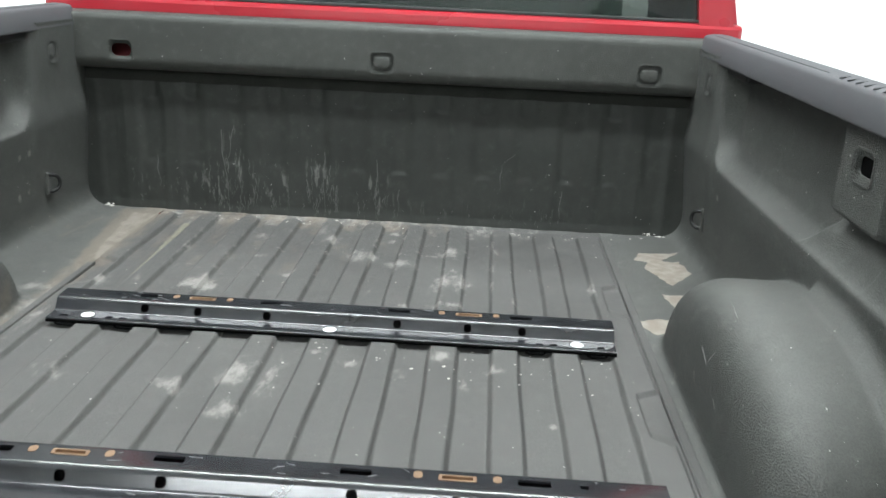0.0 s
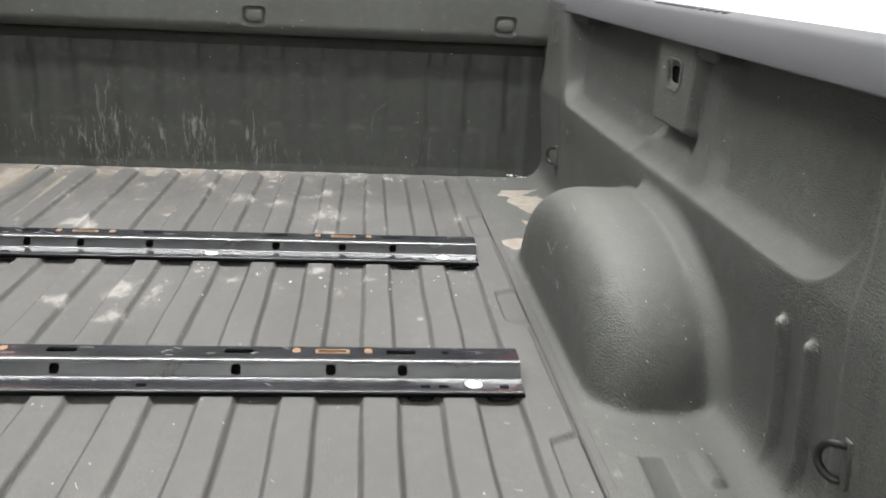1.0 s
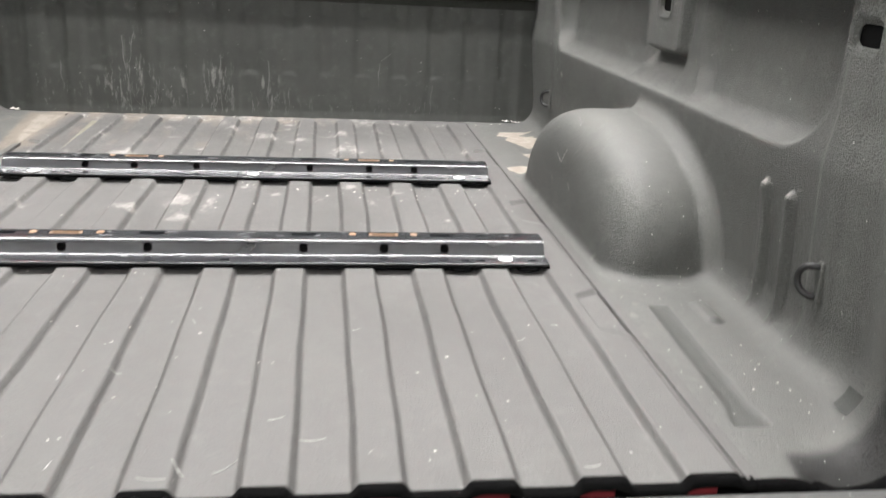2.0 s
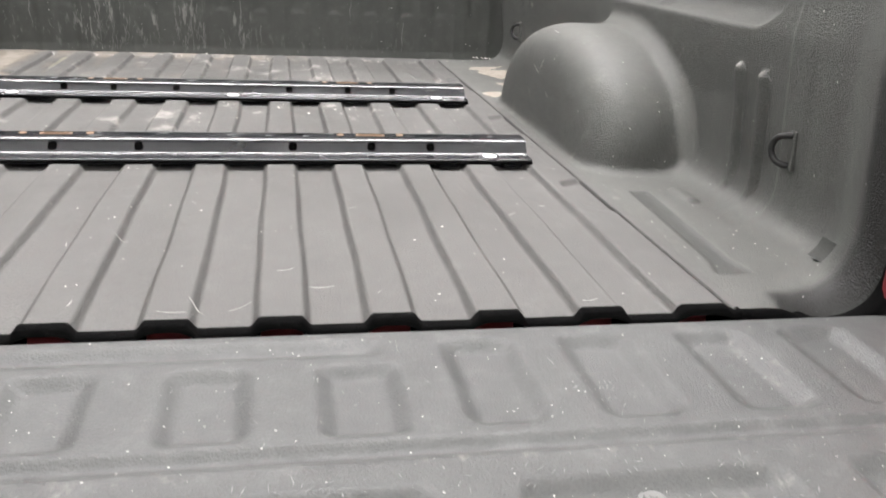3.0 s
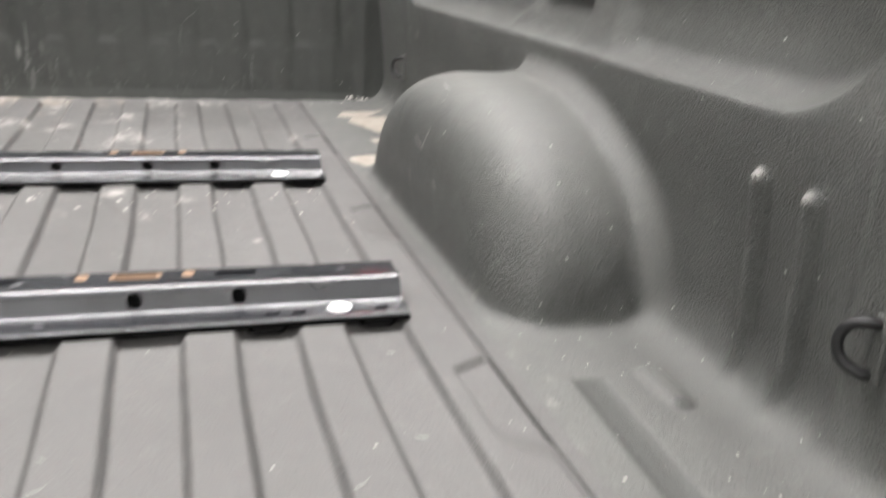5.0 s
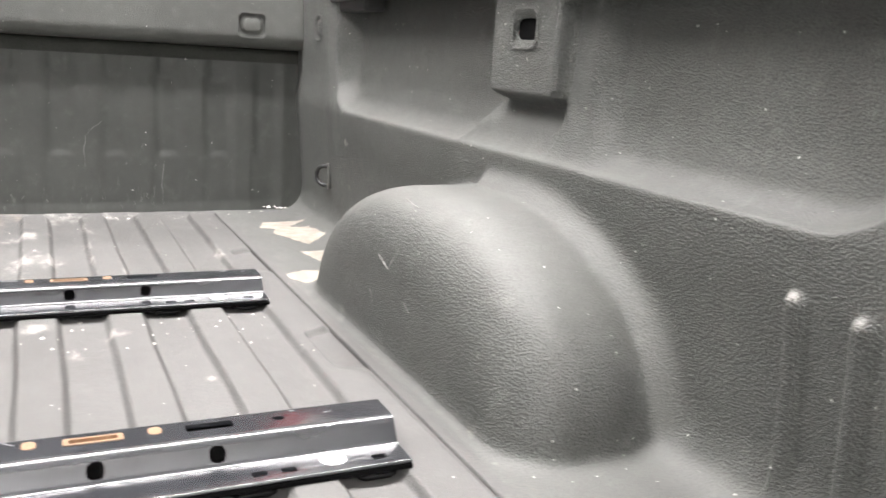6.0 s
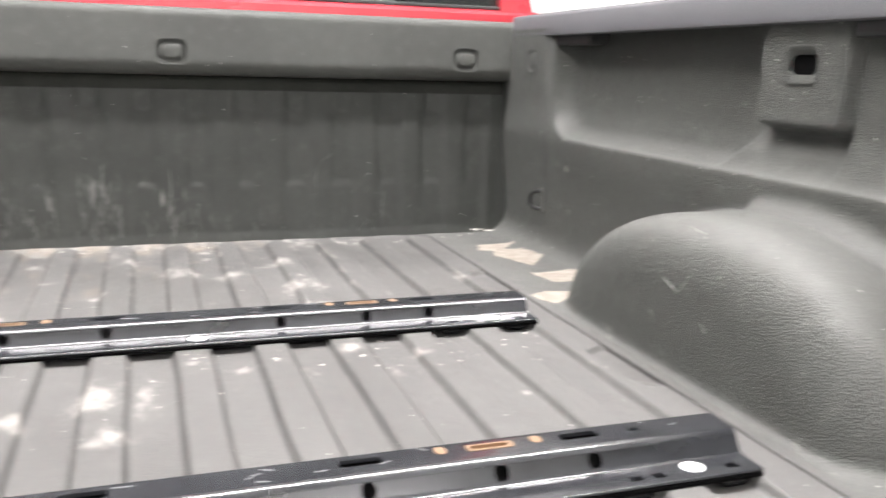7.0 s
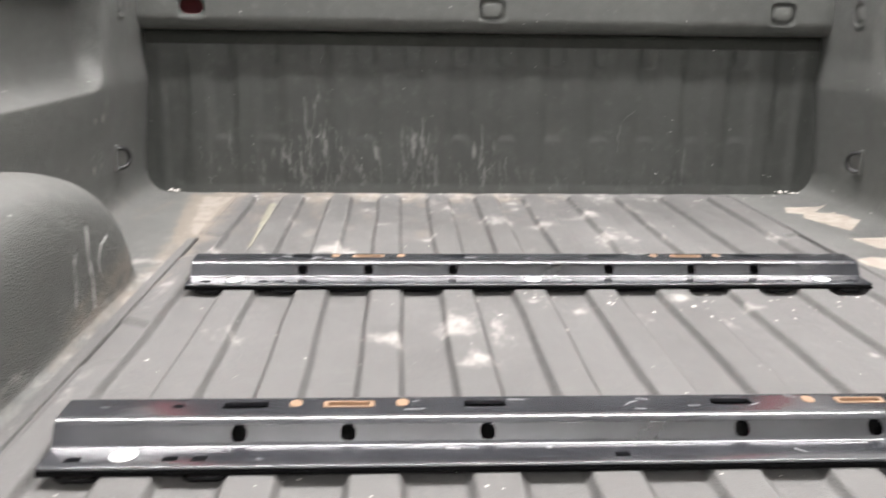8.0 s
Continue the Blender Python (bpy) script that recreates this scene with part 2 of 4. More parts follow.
def extrude_profile(bm, pts, axis, a, b):
    """A closed outline pushed along an axis from a to b. pts are (u, v): (x, z) along y, (y, z) along x, (x, y) along z."""
    def at(u, v, s):
        return {"y": (u, s, v), "x": (s, u, v), "z": (u, v, s)}[axis]
    lo = [bm.verts.new(at(u, v, a)) for u, v in pts]
    hi = [bm.verts.new(at(u, v, b)) for u, v in pts]
    k = len(pts)
    for i in range(k):
        bm.faces.new((lo[i], lo[(i + 1) % k], hi[(i + 1) % k], hi[i]))
    for loop in (lo, hi[::-1]):
        es = [bm.edges.get((loop[i], loop[(i + 1) % k])) for i in range(k)]
        bmesh.ops.triangle_fill(bm, use_beauty=True, edges=es)
    return bm


def tube(bm, path, radius, sides=10):
    """A round bar along a list of places."""
    rings = []
    for i, p in enumerate(path):
        d = (Vector(path[min(i + 1, len(path) - 1)]) - Vector(path[max(i - 1, 0)])).normalized()
        u = d.orthogonal().normalized() if not rings else (rings[-1][1] - d * rings[-1][1].dot(d)).normalized()
        w = d.cross(u)
        ring = [bm.verts.new(Vector(p) + radius * (math.cos(a) * u + math.sin(a) * w)) for a in (2 * math.pi * k / sides for k in range(sides))]
        rings.append((ring, u))
    for (r0, _), (r1, _) in zip(rings, rings[1:]):
        for k in range(sides):
            bm.faces.new((r0[k], r0[(k + 1) % sides], r1[(k + 1) % sides], r1[k]))
    bm.faces.new(rings[0][0])
    bm.faces.new(rings[-1][0][::-1])
    return bm


def rounded(cx, cy, hx, hy, r, seg=5):
    pts = []
    for sx, sy, a0 in ((1, 1, 0), (-1, 1, 90), (-1, -1, 180), (1, -1, 270)):
        for k in range(seg + 1):
            a = radians(a0 + 90 * k / seg)
            pts.append((cx + sx * (hx - r) + r * math.cos(a), cy + sy * (hy - r) + r * math.sin(a)))
    return pts


def blobs(u, v, rows):
    """Soft spots: (u, v, half width, half length, strength)."""
    out = np.zeros_like(u)
    for cu, cv, ru, rv, s in rows:
        out = np.maximum(out, s * np.exp(-(((u - cu) / ru) ** 2 + ((v - cv) / rv) ** 2)))
    return out


# ---- the workshop ----
PAINT = material("wall_paint", (0.68, 0.68, 0.665), 0.7, 0.0, 0.04, 1.2, 90.0, 0.15)
bm = bmesh.new()
box(bm, -400, 400, -400, 400, -1.05, -0.85)
tagged(part("ground", bm, CONCRETE, None, "pale concrete floor running out to the bright yard"), category="ground", kind="structure")
# walls out of view; doorways added for side light and white surroundings
for name, x0, x1, y0, y1, door in (("wall_west", -3.8, -3.6, -4.6, 6.2, True), ("wall_east", 3.8, 4.0, -4.6, 6.2, True), ("wall_south", -3.6, 3.8, -4.6, -4.4, False), ("wall_north", -3.6, 3.8, 6.0, 6.2, False)):
    bm = bmesh.new()
    if door:
        # pier and lintel of a wide door opening that runs to the corner
        box(bm, x0, x1, y0, -2.4, -1.05, 2.85)
        box(bm, x0, x1, -2.4, y1, 1.95, 2.85)
        bmesh.ops.remove_doubles(bm, verts=bm.verts, dist=0.0001)
    elif name == "wall_north":
        box(bm, -1.5, 1.4, y0, y1, -1.05, 2.85)
        for q0, q1 in ((x0, -1.5), (1.4, x1)):
            box(bm, q0, q1, y0, y1, 1.95, 2.85)
    else:
        box(bm, x0, x1, y0, y1, -1.05, 2.85)
    tagged(part(name, bm, PAINT, None, "off-white painted workshop wall with a wide open doorway" if door or name == "wall_north" else "plain off-white painted workshop wall"), category="wall", kind="structure")
bm = bmesh.new()
box(bm, -3.8, 4.0, -4.6, 6.2, 2.85, 3.0)
tagged(part("ceiling", bm, PAINT, None, "plain off-white workshop ceiling"), category="ceiling", kind="structure")
GLOW = bpy.data.materials.new("lamp_diffuser")
GLOW.use_nodes = True
socket(GLOW.node_tree.nodes["Principled BSDF"], "Emission Color", (1.0, 0.985, 0.96, 1))
socket(GLOW.node_tree.nodes["Principled BSDF"], "Emission Strength", 6.0)
for lx, ly, long, watts in LAMPS:
    lamp = tagged(new("ceiling_light"), "long white tube light assumed under the workshop ceiling", "light", "workshop lights")
    lamp.location = (lx, ly, LAMP_Z)
    bm = bmesh.new()
    box(bm, -long / 2, long / 2, -0.08, 0.08, 0.006, 0.07, 0.01)
    for q in (-0.4, 0.4):
        box(bm, q * long - 0.008, q * long + 0.008, -0.008, 0.008, 0.06, 0.26)
    part("housing", bm, PAINT, lamp)
    bm = bmesh.new()
    box(bm, -long / 2 + 0.02, long / 2 - 0.02, -0.065, 0.065, -0.008, 0.004, 0.003)
    part("diffuser", bm, GLOW, lamp, "glowing white diffuser")

# ---- the truck ----
truck = tagged(new("pickup_truck"), "red pickup truck with a worn grey-sprayed bed and lowered tailgate", "truck")
truck.location = (0, 0, -0.85)


def hang(ob):
    ob.matrix_parent_inverse = Matrix.Translation((0, 0, 0.85))
    return ob


REAR, HEAD = 0.024, 2.0
PITCH, SHIFT, DEEP = 0.1133, -0.008, 0.0105


def floor_height(x, y):
    """Flat ridges and grooves along the bed."""
    # the sprayed edges wander a little
    wob = 0.0009 * np.sin(9.0 * y + 31.0 * x) + 0.0006 * np.sin(23.0 * y - 47.0 * x)
    d = np.abs(((x - SHIFT) / PITCH + 0.5) % 1.0 - 0.5) * PITCH + wob
    # rounded ends before the front wall
    d = np.hypot(d, 0.62 * np.maximum(y - 1.938, 0))
    z = -DEEP * smooth(0.0203, 0.0313, d)
    # the outermost ridges run out flat to the edge of the sheet
    rim = -DEEP * np.maximum(0.5 * smooth(0.588, 0.594, np.abs(x) + wob), smooth(1.945, 1.968, y))
    z = np.where(np.abs(x - SHIFT) > 5 * PITCH, rim, z)
    # and step inwards at three cut-outs
    for y0, y1 in ((0.425, 0.532), (0.955, 1.063), (1.455, 1.57)):
        far = y1 + 0.55 * (np.abs(x) - 0.557)
        cut = smooth(0.5525, 0.5575, np.abs(x)) * smooth(y0 - 0.045, y0 + 0.012, y + 0.7 * (np.abs(x) - 0.557)) * smooth(far + 0.004, far - 0.003, y)
        z = np.where(np.abs(x) > 0.54, np.minimum(z, -0.8 * DEEP * cut), z)
    # turned up a little at the front wall
    return z + 0.005 * smooth(1.995, 2.02, y)


FLOOR_STAINS = [
    (-0.329, 1.461, 0.045, 0.05, 1.0), (-0.228, 0.99, 0.04, 0.035, 0.95), (-0.13, 1.05, 0.035, 0.06, 0.95),
    (-0.117, 0.92, 0.03, 0.06, 0.7), (-0.07, 1.06, 0.022, 0.1, 0.65), (-0.452, 1.02, 0.045, 0.04, 0.55),
    (-0.003, 1.70, 0.05, 0.05, 0.8), (0.087, 1.66, 0.045, 0.04, 0.75), (0.197, 1.76, 0.04, 0.05, 0.8),
    (0.211, 1.56, 0.06, 0.09, 0.75), (0.215, 1.165, 0.025, 0.025, 1.0), (-0.012, 1.15, 0.02, 0.015, 0.75),
    (0.06, 1.13, 0.03, 0.02, 0.7), (0.408, 0.953, 0.012, 0.014, 1.0), (-0.542, 1.463, 0.03, 0.04, 0.8),
    (-0.467, 1.46, 0.015, 0.05, 0.7), (0.215, 1.418, 0.04, 0.02, 0.8), (-0.122, 1.87, 0.03, 0.05, 0.6),
    (0.26, 1.07, 0.015, 0.03, 0.7), (-0.572, 1.22, 0.012, 0.12, 0.7), (-0.578, 0.86, 0.010, 0.10, 0.6), (-0.1, 0.765, 0.022, 0.008, 1.0), (0.48, 0.765, 0.022, 0.008, 1.0),
    (0.049, 1.846, 0.02, 0.03, 0.7), (0.171, 1.748, 0.06, 0.014, 0.8), (0.128, 1.393, 0.02, 0.015, 0.8), (0.466, 1.855, 0.025, 0.03, 0.7),
    (0.358, 1.448, 0.03, 0.04, 0.6), (0.533, 1.581, 0.015, 0.05, 0.7), (-0.107, 1.82, 0.028, 0.07, 0.7), (-0.29, 1.838, 0.02, 0.03, 0.8),
    (-0.154, 1.56, 0.02, 0.018, 0.8), (-0.24, 1.653, 0.03, 0.018, 0.7), (-0.397, 1.595, 0.024, 0.012, 0.8), (0.054, 1.91, 0.025, 0.02, 0.9),
    (0.31, 1.12, 0.03, 0.02, 0.75), (0.145, 1.10, 0.02, 0.03, 0.7), (-0.21, 1.72, 0.05, 0.010, 0.6), (0.318, 1.782, 0.012, 0.03, 0.7),
]


def floor_wear(x, y):
    s = blobs(x, y, FLOOR_STAINS)
    s = np.maximum(s, 0.27 * smooth(1.28, 1.6, y) * smooth(0.66, 0.35, np.abs(x + 0.06)))
    # pale worn shoulders of the ridges
    d = np.abs(((x - SHIFT) / PITCH + 0.5) % 1.0 - 0.5) * PITCH
    s = s + 0.16 * smooth(0.010, 0.002, np.abs(d - 0.024)) * smooth(0.75, 1.4, y)
    # lime left in the grooves where they end
    s = np.maximum(s, 0.62 * smooth(1.87, 1.95, y) * smooth(0.024, 0.032, np.hypot(d, 0.62 * np.maximum(y - 1.938, 0))) * smooth(0.66, 0.3, x))
    return s


xs, ys = np.linspace(-0.606, 0.606, 607), np.linspace(REAR, HEAD + 0.02, 500)
X, Y = np.meshgrid(xs, ys)
soil = 0.36 * smooth(1.88, 1.98, Y) * smooth(0.5, 0.1, X) + (0.16 + 0.26 * smooth(0.022, 0.032, np.abs(((X - SHIFT) / PITCH + 0.5) % 1.0 - 0.5) * PITCH)) * smooth(1.25, 1.7, Y) * smooth(0.55, -0.2, X) + 0.62 * smooth(-0.54, -0.60, X) * smooth(0.7, 1.4, Y)
# the floor's colour turns mottled and darker towards the front wall
hang(sheet("bed_floor", X, Y, floor_height(X, Y), LINER_FLOOR, truck, "ribbed grey bed floor with white residue", layers={"stain": floor_wear(X, Y), "soil": soil, "fresh_and_shade": 0.45 * smooth(1.3, 1.75, Y)}))

# closed underside and the black sealed end of the floor
bm = bmesh.new()
box(bm, -0.93, 0.93, 0.03, 2.0, -0.09, -0.035)
hang(part("underbody", bm, DARK, truck))
xs = np.linspace(-0.606, 0.606, 500)
zt = floor_height(xs, np.full_like(xs, 0.3))
prof = np.array([(0.0005, REAR + 0.0095), (0.0030, REAR + 0.007), (0.0036, REAR + 0.002), (0.0028, REAR - 0.003), (0.0, REAR - 0.0058), (-0.0050, REAR - 0.0062), (-0.0070, REAR - 0.004), (-0.0074, REAR + 0.012)])
# its underside follows the ridges less closely than its top
low = np.minimum(zt, np.convolve(np.pad(zt, 5, "edge"), np.ones(11) / 11, "valid"))
X = np.tile(xs, (len(prof), 1))
Z = np.where(prof[:, :1] < -0.001, low[None, :], zt[None, :]) + prof[:, :1] - 0.001
Yg = np.tile(prof[:, 1:], (1, len(xs)))
hang(sheet("floor_edge", X, Yg, Z, RUBBER, truck, "black sealed wavy edge"))

# lapped seams where the floor sheet meets the sides
for s in (1, -1):
    bm = bmesh.new()
    pts = [(s * x, z) for x, z in ((0.5962, -0.011), (0.5972, -0.0034), (0.5986, -0.0017), (0.6006, -0.0018), (0.6025, -0.0037), (0.6120, -0.0039), (0.6150, -0.0042), (0.6163, -0.0060), (0.6168, -0.011))]
    extrude_profile(bm, pts, "y", REAR, 1.96 if s > 0 else 1.55)
    hang(part("floor_seam", bm, LINER_FLOOR, truck, soft=False))

# ---- bed sides ----
WALL = 0.815


def side_field(x, y, z):
    """Open air is above zero: side floor, wall with its recess and pockets, wheelhouse."""
    wall = WALL + 0.009 * (1 - np.clip(z / 0.13, 0, 2)) + 0.009 * smooth(0.255, 0.34, z) - 0.052 * smooth(0.21, 0.05, y) - 0.045 * np.clip(z - 0.1, 0, 0.4) * smooth(1.735, 1.785, y)
    # long recess above the ledge
    wall = wall - 0.006 * smooth(0.14, 0.24, z) * smooth(0.33, 0.28, z) * smooth(0.34, 0.5, y) * smooth(1.78, 1.7, y)
    def panel(y0, y1, r):
        t = np.clip(-rbox(y, z, (y0 + y1) / 2, 0.482, (y1 - y0) / 2, 0.221, r) / 0.038, 0, 1)
        return smooth(0.0, 0.16, t) * (1 - (1 - t) ** 2.4)
    rec = panel(0.348, 1.755, 0.11)
    # stake pocket box on a flared foot, which parts the recess in two panels
    bx = smooth(0.010, -0.008, rbox(y, z, 0.976, 0.475, 0.090, 0.138, 0.018))
    foot = (0.10 + 0.30 * smooth(0.332, 0.29, z)) * smooth(0.006, -0.006, np.abs(y - 0.982) - 0.090 - 0.95 * np.clip(0.336 - z, 0, 0.08))
    pier = 0.48 * smooth(0.80, 0.845, y + 0.04 * smooth(0.36, 0.27, z)) * smooth(0.91, 0.885, y)
    wall = wall + (0.036 + 0.10 * np.clip(z - 0.28, 0, 0.2)) * rec * (1 - np.maximum(bx, np.maximum(foot, pier)))
    # two upright beads
    for yb, top in ((0.460, 0.2), (0.394, 0.197)):
        wall = wall - 0.012 * smooth(0.014, 0.003, np.hypot(y - yb, np.maximum(z - top, 0))) * smooth(0.0, 0.05, z)
    # faint upright crease before the D-ring
    wall = wall - 0.004 * smooth(0.34, 0.325, y) + 0.004 * smooth(0.285, 0.265, y) * 0.5
    ground = z + 0.006
    ground = ground + 0.0035 * smooth(0.007, -0.007, rbox(x - 0.053 * (y - 0.136), y, 0.660, 0.318, 0.0135 + 0.008 * smooth(0.19, 0.14, y), 0.182, 0.004))
    ground = ground - 0.006 * smooth(0.006, -0.006, rbox(x, y, 0.745, 0.468, 0.011, 0.04, 0.011))
    f = smin(ground, wall - x, 0.07 + 0.022 * smooth(0.22, 0.06, y))
    # the liner rolls over outwards at its hind corner
    f = f + 0.020 * smooth(0.070, 0.015, y) ** 1.6 * smooth(0.640, 0.70, x)
    # wheelhouse: a leaning inner face rolled into a wheel-shaped back
    hind = y < 0.93
    def arch(back):
        qy = np.where(hind, (y - 0.93) / back, (y - 0.93) / 0.415)
        yz = np.abs(qy) ** np.where(hind, 2.2, 2.3) + (np.maximum(z + 0.02, 0) / 0.234) ** 2.2
        return (yz ** 0.45 - 1) * 0.20
    tread = arch(0.328 - 0.012 * smooth(0.74, 0.81, x))
    face = 0.634 - 0.02 * np.maximum(z, 0) - x
    wheel = -smin(-tread, -face, 0.060 + 0.18 * np.clip(z, 0, 0.2))
    # sloping flange of the wheelhouse along the wall, from its crown down its back
    flange = ((wall - x) + tread / 0.7) * 0.7071 - 0.019 * smooth(1.06, 1.01, y)
    flange = -smin(-flange, x - 0.745, 0.02)
    f = smin(f, flange, 0.010)
    return smin(f, wheel, 0.005 + 0.013 * smooth(0.08, 0.0, z)), wheel - f


def facets(u, v, corners):
    """Distance to a many-cornered patch that bulges everywhere, below zero inside; corners go round to the left."""
    out = np.full(u.shape, -9.0)
    for (a, b), (c, e) in zip(corners, corners[1:] + corners[:1]):
        out = np.maximum(out, ((u - a) * (e - b) - (v - b) * (c - a)) / math.hypot(c - a, e - b))
    return out


PEELED = [[(0.690, 1.74), (0.728, 1.645), (0.776, 1.71), (0.765, 1.79), (0.712, 1.80)],
          [(0.676, 1.805), (0.705, 1.79), (0.762, 1.855), (0.690, 1.85)],
          [(0.702, 1.556), (0.712, 1.49), (0.742, 1.49), (0.784, 1.535), (0.775, 1.56)],
          [(0.614, 1.39), (0.640, 1.342), (0.668, 1.344), (0.694, 1.40), (0.66, 1.412)]]


def side(s):
    ys = np.linspace(REAR, HEAD + 0.02, 600)
    tx = np.concatenate([np.linspace(0.604, 0.83, 76), np.full(108, 0.83)])
    tz = np.concatenate([np.full(76, -0.012), np.linspace(-0.008, 0.52, 108)])
    ax, az = 0.53, 0.355
    dx, dz = (tx - ax)[None, :], (tz - az)[None, :]
    Y = np.repeat(ys[:, None], len(tx), 1)
    lo, hi = np.full(Y.shape, 0.05), np.full(Y.shape, 1.8)
    done = np.zeros(Y.shape, bool)
    for t in np.linspace(0.05, 1.8, 190):
        f, _ = side_field(ax + t * dx, Y, az + t * dz)
        hit = (f < 0) & ~done
        hi[hit] = t
        lo[hit] = t - 1.75 / 189
        done |= hit
    for _ in range(9):
        mid = (lo + hi) / 2
        f, _ = side_field(ax + mid * dx, Y, az + mid * dz)
        hi, lo = np.where(f < 0, mid, hi), np.where(f < 0, lo, mid)
    X, Z = ax + hi * dx, az + hi * dz
    _, diff = side_field(X, Y, Z)
    cell = diff[:-1, :-1] < 0.0
    # the pocket holes go through, and the sheet ends under the rail cap
    yc, zc = (Y[:-1, :-1] + Y[1:, 1:]) / 2, (Z[:-1, :-1] + Z[1:, 1:]) / 2
    hole = zc > 0.513
    for hy in (0.974, 0.306):
        hole |= rbox(yc, zc, hy, 0.428, 0.031, 0.024, 0.01) < 0
    hole |= rbox(yc, zc, 1.85, 0.43, 0.0215, 0.0235, 0.008) < 0
    scuffs = [(0.46, 0.206, 0.012, 0.009, 1.0), (0.394, 0.203, 0.012, 0.009, 1.0), (1.658, 0.2, 0.012, 0.012, 1.0), (1.70, 0.205, 0.012, 0.012, 0.9),
              (1.70, 0.11, 0.01, 0.012, 0.8), (1.655, 0.105, 0.01, 0.012, 0.8), (1.91, 0.2, 0.008, 0.05, 0.5)]
    if s > 0:
        soil = 0 * X
        bare = np.where(Z < 0.06, np.maximum.reduce([smooth(0.034, -0.016, facets(X, Y, p)) for p in PEELED]), 0)
    else:
        strip = facets(X, Y, [(0.598, 1.53), (0.634, 1.62), (0.657, 1.77), (0.680, 1.965), (0.600, 1.97)])
        bare = 0 * X
        soil = np.where(Z < 0.06, 0.85 * smooth(0.05, -0.005, strip) + 0.35 * smooth(1.3, 1.9, Y) + 0.72 * smooth(0.69, 0.61, X) * smooth(0.5, 1.2, Y), 0)
    stain = np.where(X > 0.78, blobs(Y, Z, scuffs), 0)
    # dust trodden along the lapped seam
    stain = np.maximum(stain, np.where(Z < 0.02, (0.34 if s > 0 else 0.50) * smooth(0.672 if s > 0 else 0.70, 0.616, X) * smooth(0.06, 0.2, Y), 0))
    if s < 0:
        stain = np.maximum(stain, np.where(Z < 0.03, 0.85 * smooth(0.012, -0.016, strip), 0))
        stain = np.maximum(stain, np.where(Z < 0.05, blobs(X, Y, [(0.66, 1.39, 0.06, 0.03, 0.9)]), 0))
    fresh_and_shade = np.where(Z < 0.004, smooth(0.010, -0.010, rbox(X - 0.053 * (Y - 0.136), Y, 0.660, 0.318, 0.016 + 0.008 * smooth(0.19, 0.14, Y), 0.182, 0.004)), 0)
    # dark spot painted for the dent at the end of the bead
    fresh_and_shade = np.maximum(fresh_and_shade, np.where(Z < 0.02, blobs(X, Y, [(0.745, 0.432, 0.012, 0.010, 1.0)]), 0))
    # shade painted into the corner, easing into the darkened front wall
    fresh_and_shade = np.maximum(fresh_and_shade, 0.62 * smooth(1.955, 2.012, Y) * smooth(0.02, 0.06, Z))
    # pale band painted along the wheelhouse flange, as if it caught the light
    flange_light = smooth(0.034, 0.006, diff) * smooth(1.08, 1.0, Y) * smooth(-0.002, 0.004, diff)
    # shade of the hind roll, put into the colour as black
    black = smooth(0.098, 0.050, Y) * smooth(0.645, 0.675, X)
    layers = {"stain": stain, "bare": bare, "fresh_and_shade": fresh_and_shade, "black": black, "flange_light": flange_light, "soil": soil}
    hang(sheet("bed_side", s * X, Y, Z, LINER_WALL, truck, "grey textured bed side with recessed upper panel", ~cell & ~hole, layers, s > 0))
    # black rolled lip at the end of the liner
    bm = bmesh.new()
    tube(bm, [(s * (x + 0.004), REAR - 0.001, z - 0.004) for x, z in zip(X[0, ::4], Z[0, ::4]) if z < 0.485], 0.0075, 8)
    hang(part("liner_lip", bm, RUBBER, truck, "black rolled edge", soft=True))
    # black tube added to stand for the shaded side of the corner roll
    bm = bmesh.new()
    path = [(s * (x + 0.006), REAR - 0.004, z - 0.006) for x, z in zip(X[0, ::3], Z[0, ::3]) if z < 0.485 and x > 0.66]
    tube(bm, path, 0.0135, 14)
    hang(part("corner_roll_shade", bm, RUBBER, truck, "black tube added for the shaded corner roll", soft=True))
    hang(sheet("wheelhouse", s * X, Y, Z, LINER_WALL, truck, "rounded grey wheelhouse with scratches", cell, layers, s > 0))


for s in (1, -1):
    side(s)

# ---- front wall of the bed ----
xs, zs = np.linspace(-0.86, 0.86, 560), np.linspace(-0.02, 0.345, 150)
X, Z = np.meshgrid(xs, zs)


def head_face(X, Z):
    """How far forward the ribbed front wall lies."""
    d = np.abs(((X - SHIFT) / PITCH + 0.5) % 1.0 - 0.5) * PITCH
    d = d + 0.0012 * np.sin(21 * Z + 17 * X)
    rib = smooth(0.045, 0.013, d) * smooth(0.80, 0.76, np.abs(X))
    half = PITCH / 2 - d
    # low ramps between the ribs, and shallow scoops near the top
    ramp = smooth(0.034, 0.010, np.hypot(half, 1.4 * np.maximum(Z - 0.115, 0))) * smooth(0.74, 0.70, np.abs(X))
    scoop = smooth(0.029, 0.014, np.hypot(half, 1.2 * np.maximum(0.318 - Z, 0))) * smooth(0.66, 0.6, np.abs(X))
    Y = 2.019 - 0.0050 * rib - 0.0026 * ramp + 0.0036 * scoop - 0.003 * smooth(0.02, -0.01, Z)
    # tall flutes near both ends
    for xf in (-0.712, -0.602, 0.479, 0.588, 0.705):
        Y = Y + 0.0014 * smooth(0.013, 0.002, np.abs(X - xf - 0.01 * np.sign(xf) * smooth(0.2, 0.1, Z))) * smooth(0.09, 0.15, Z) * smooth(0.33, 0.3, Z)
    return Y


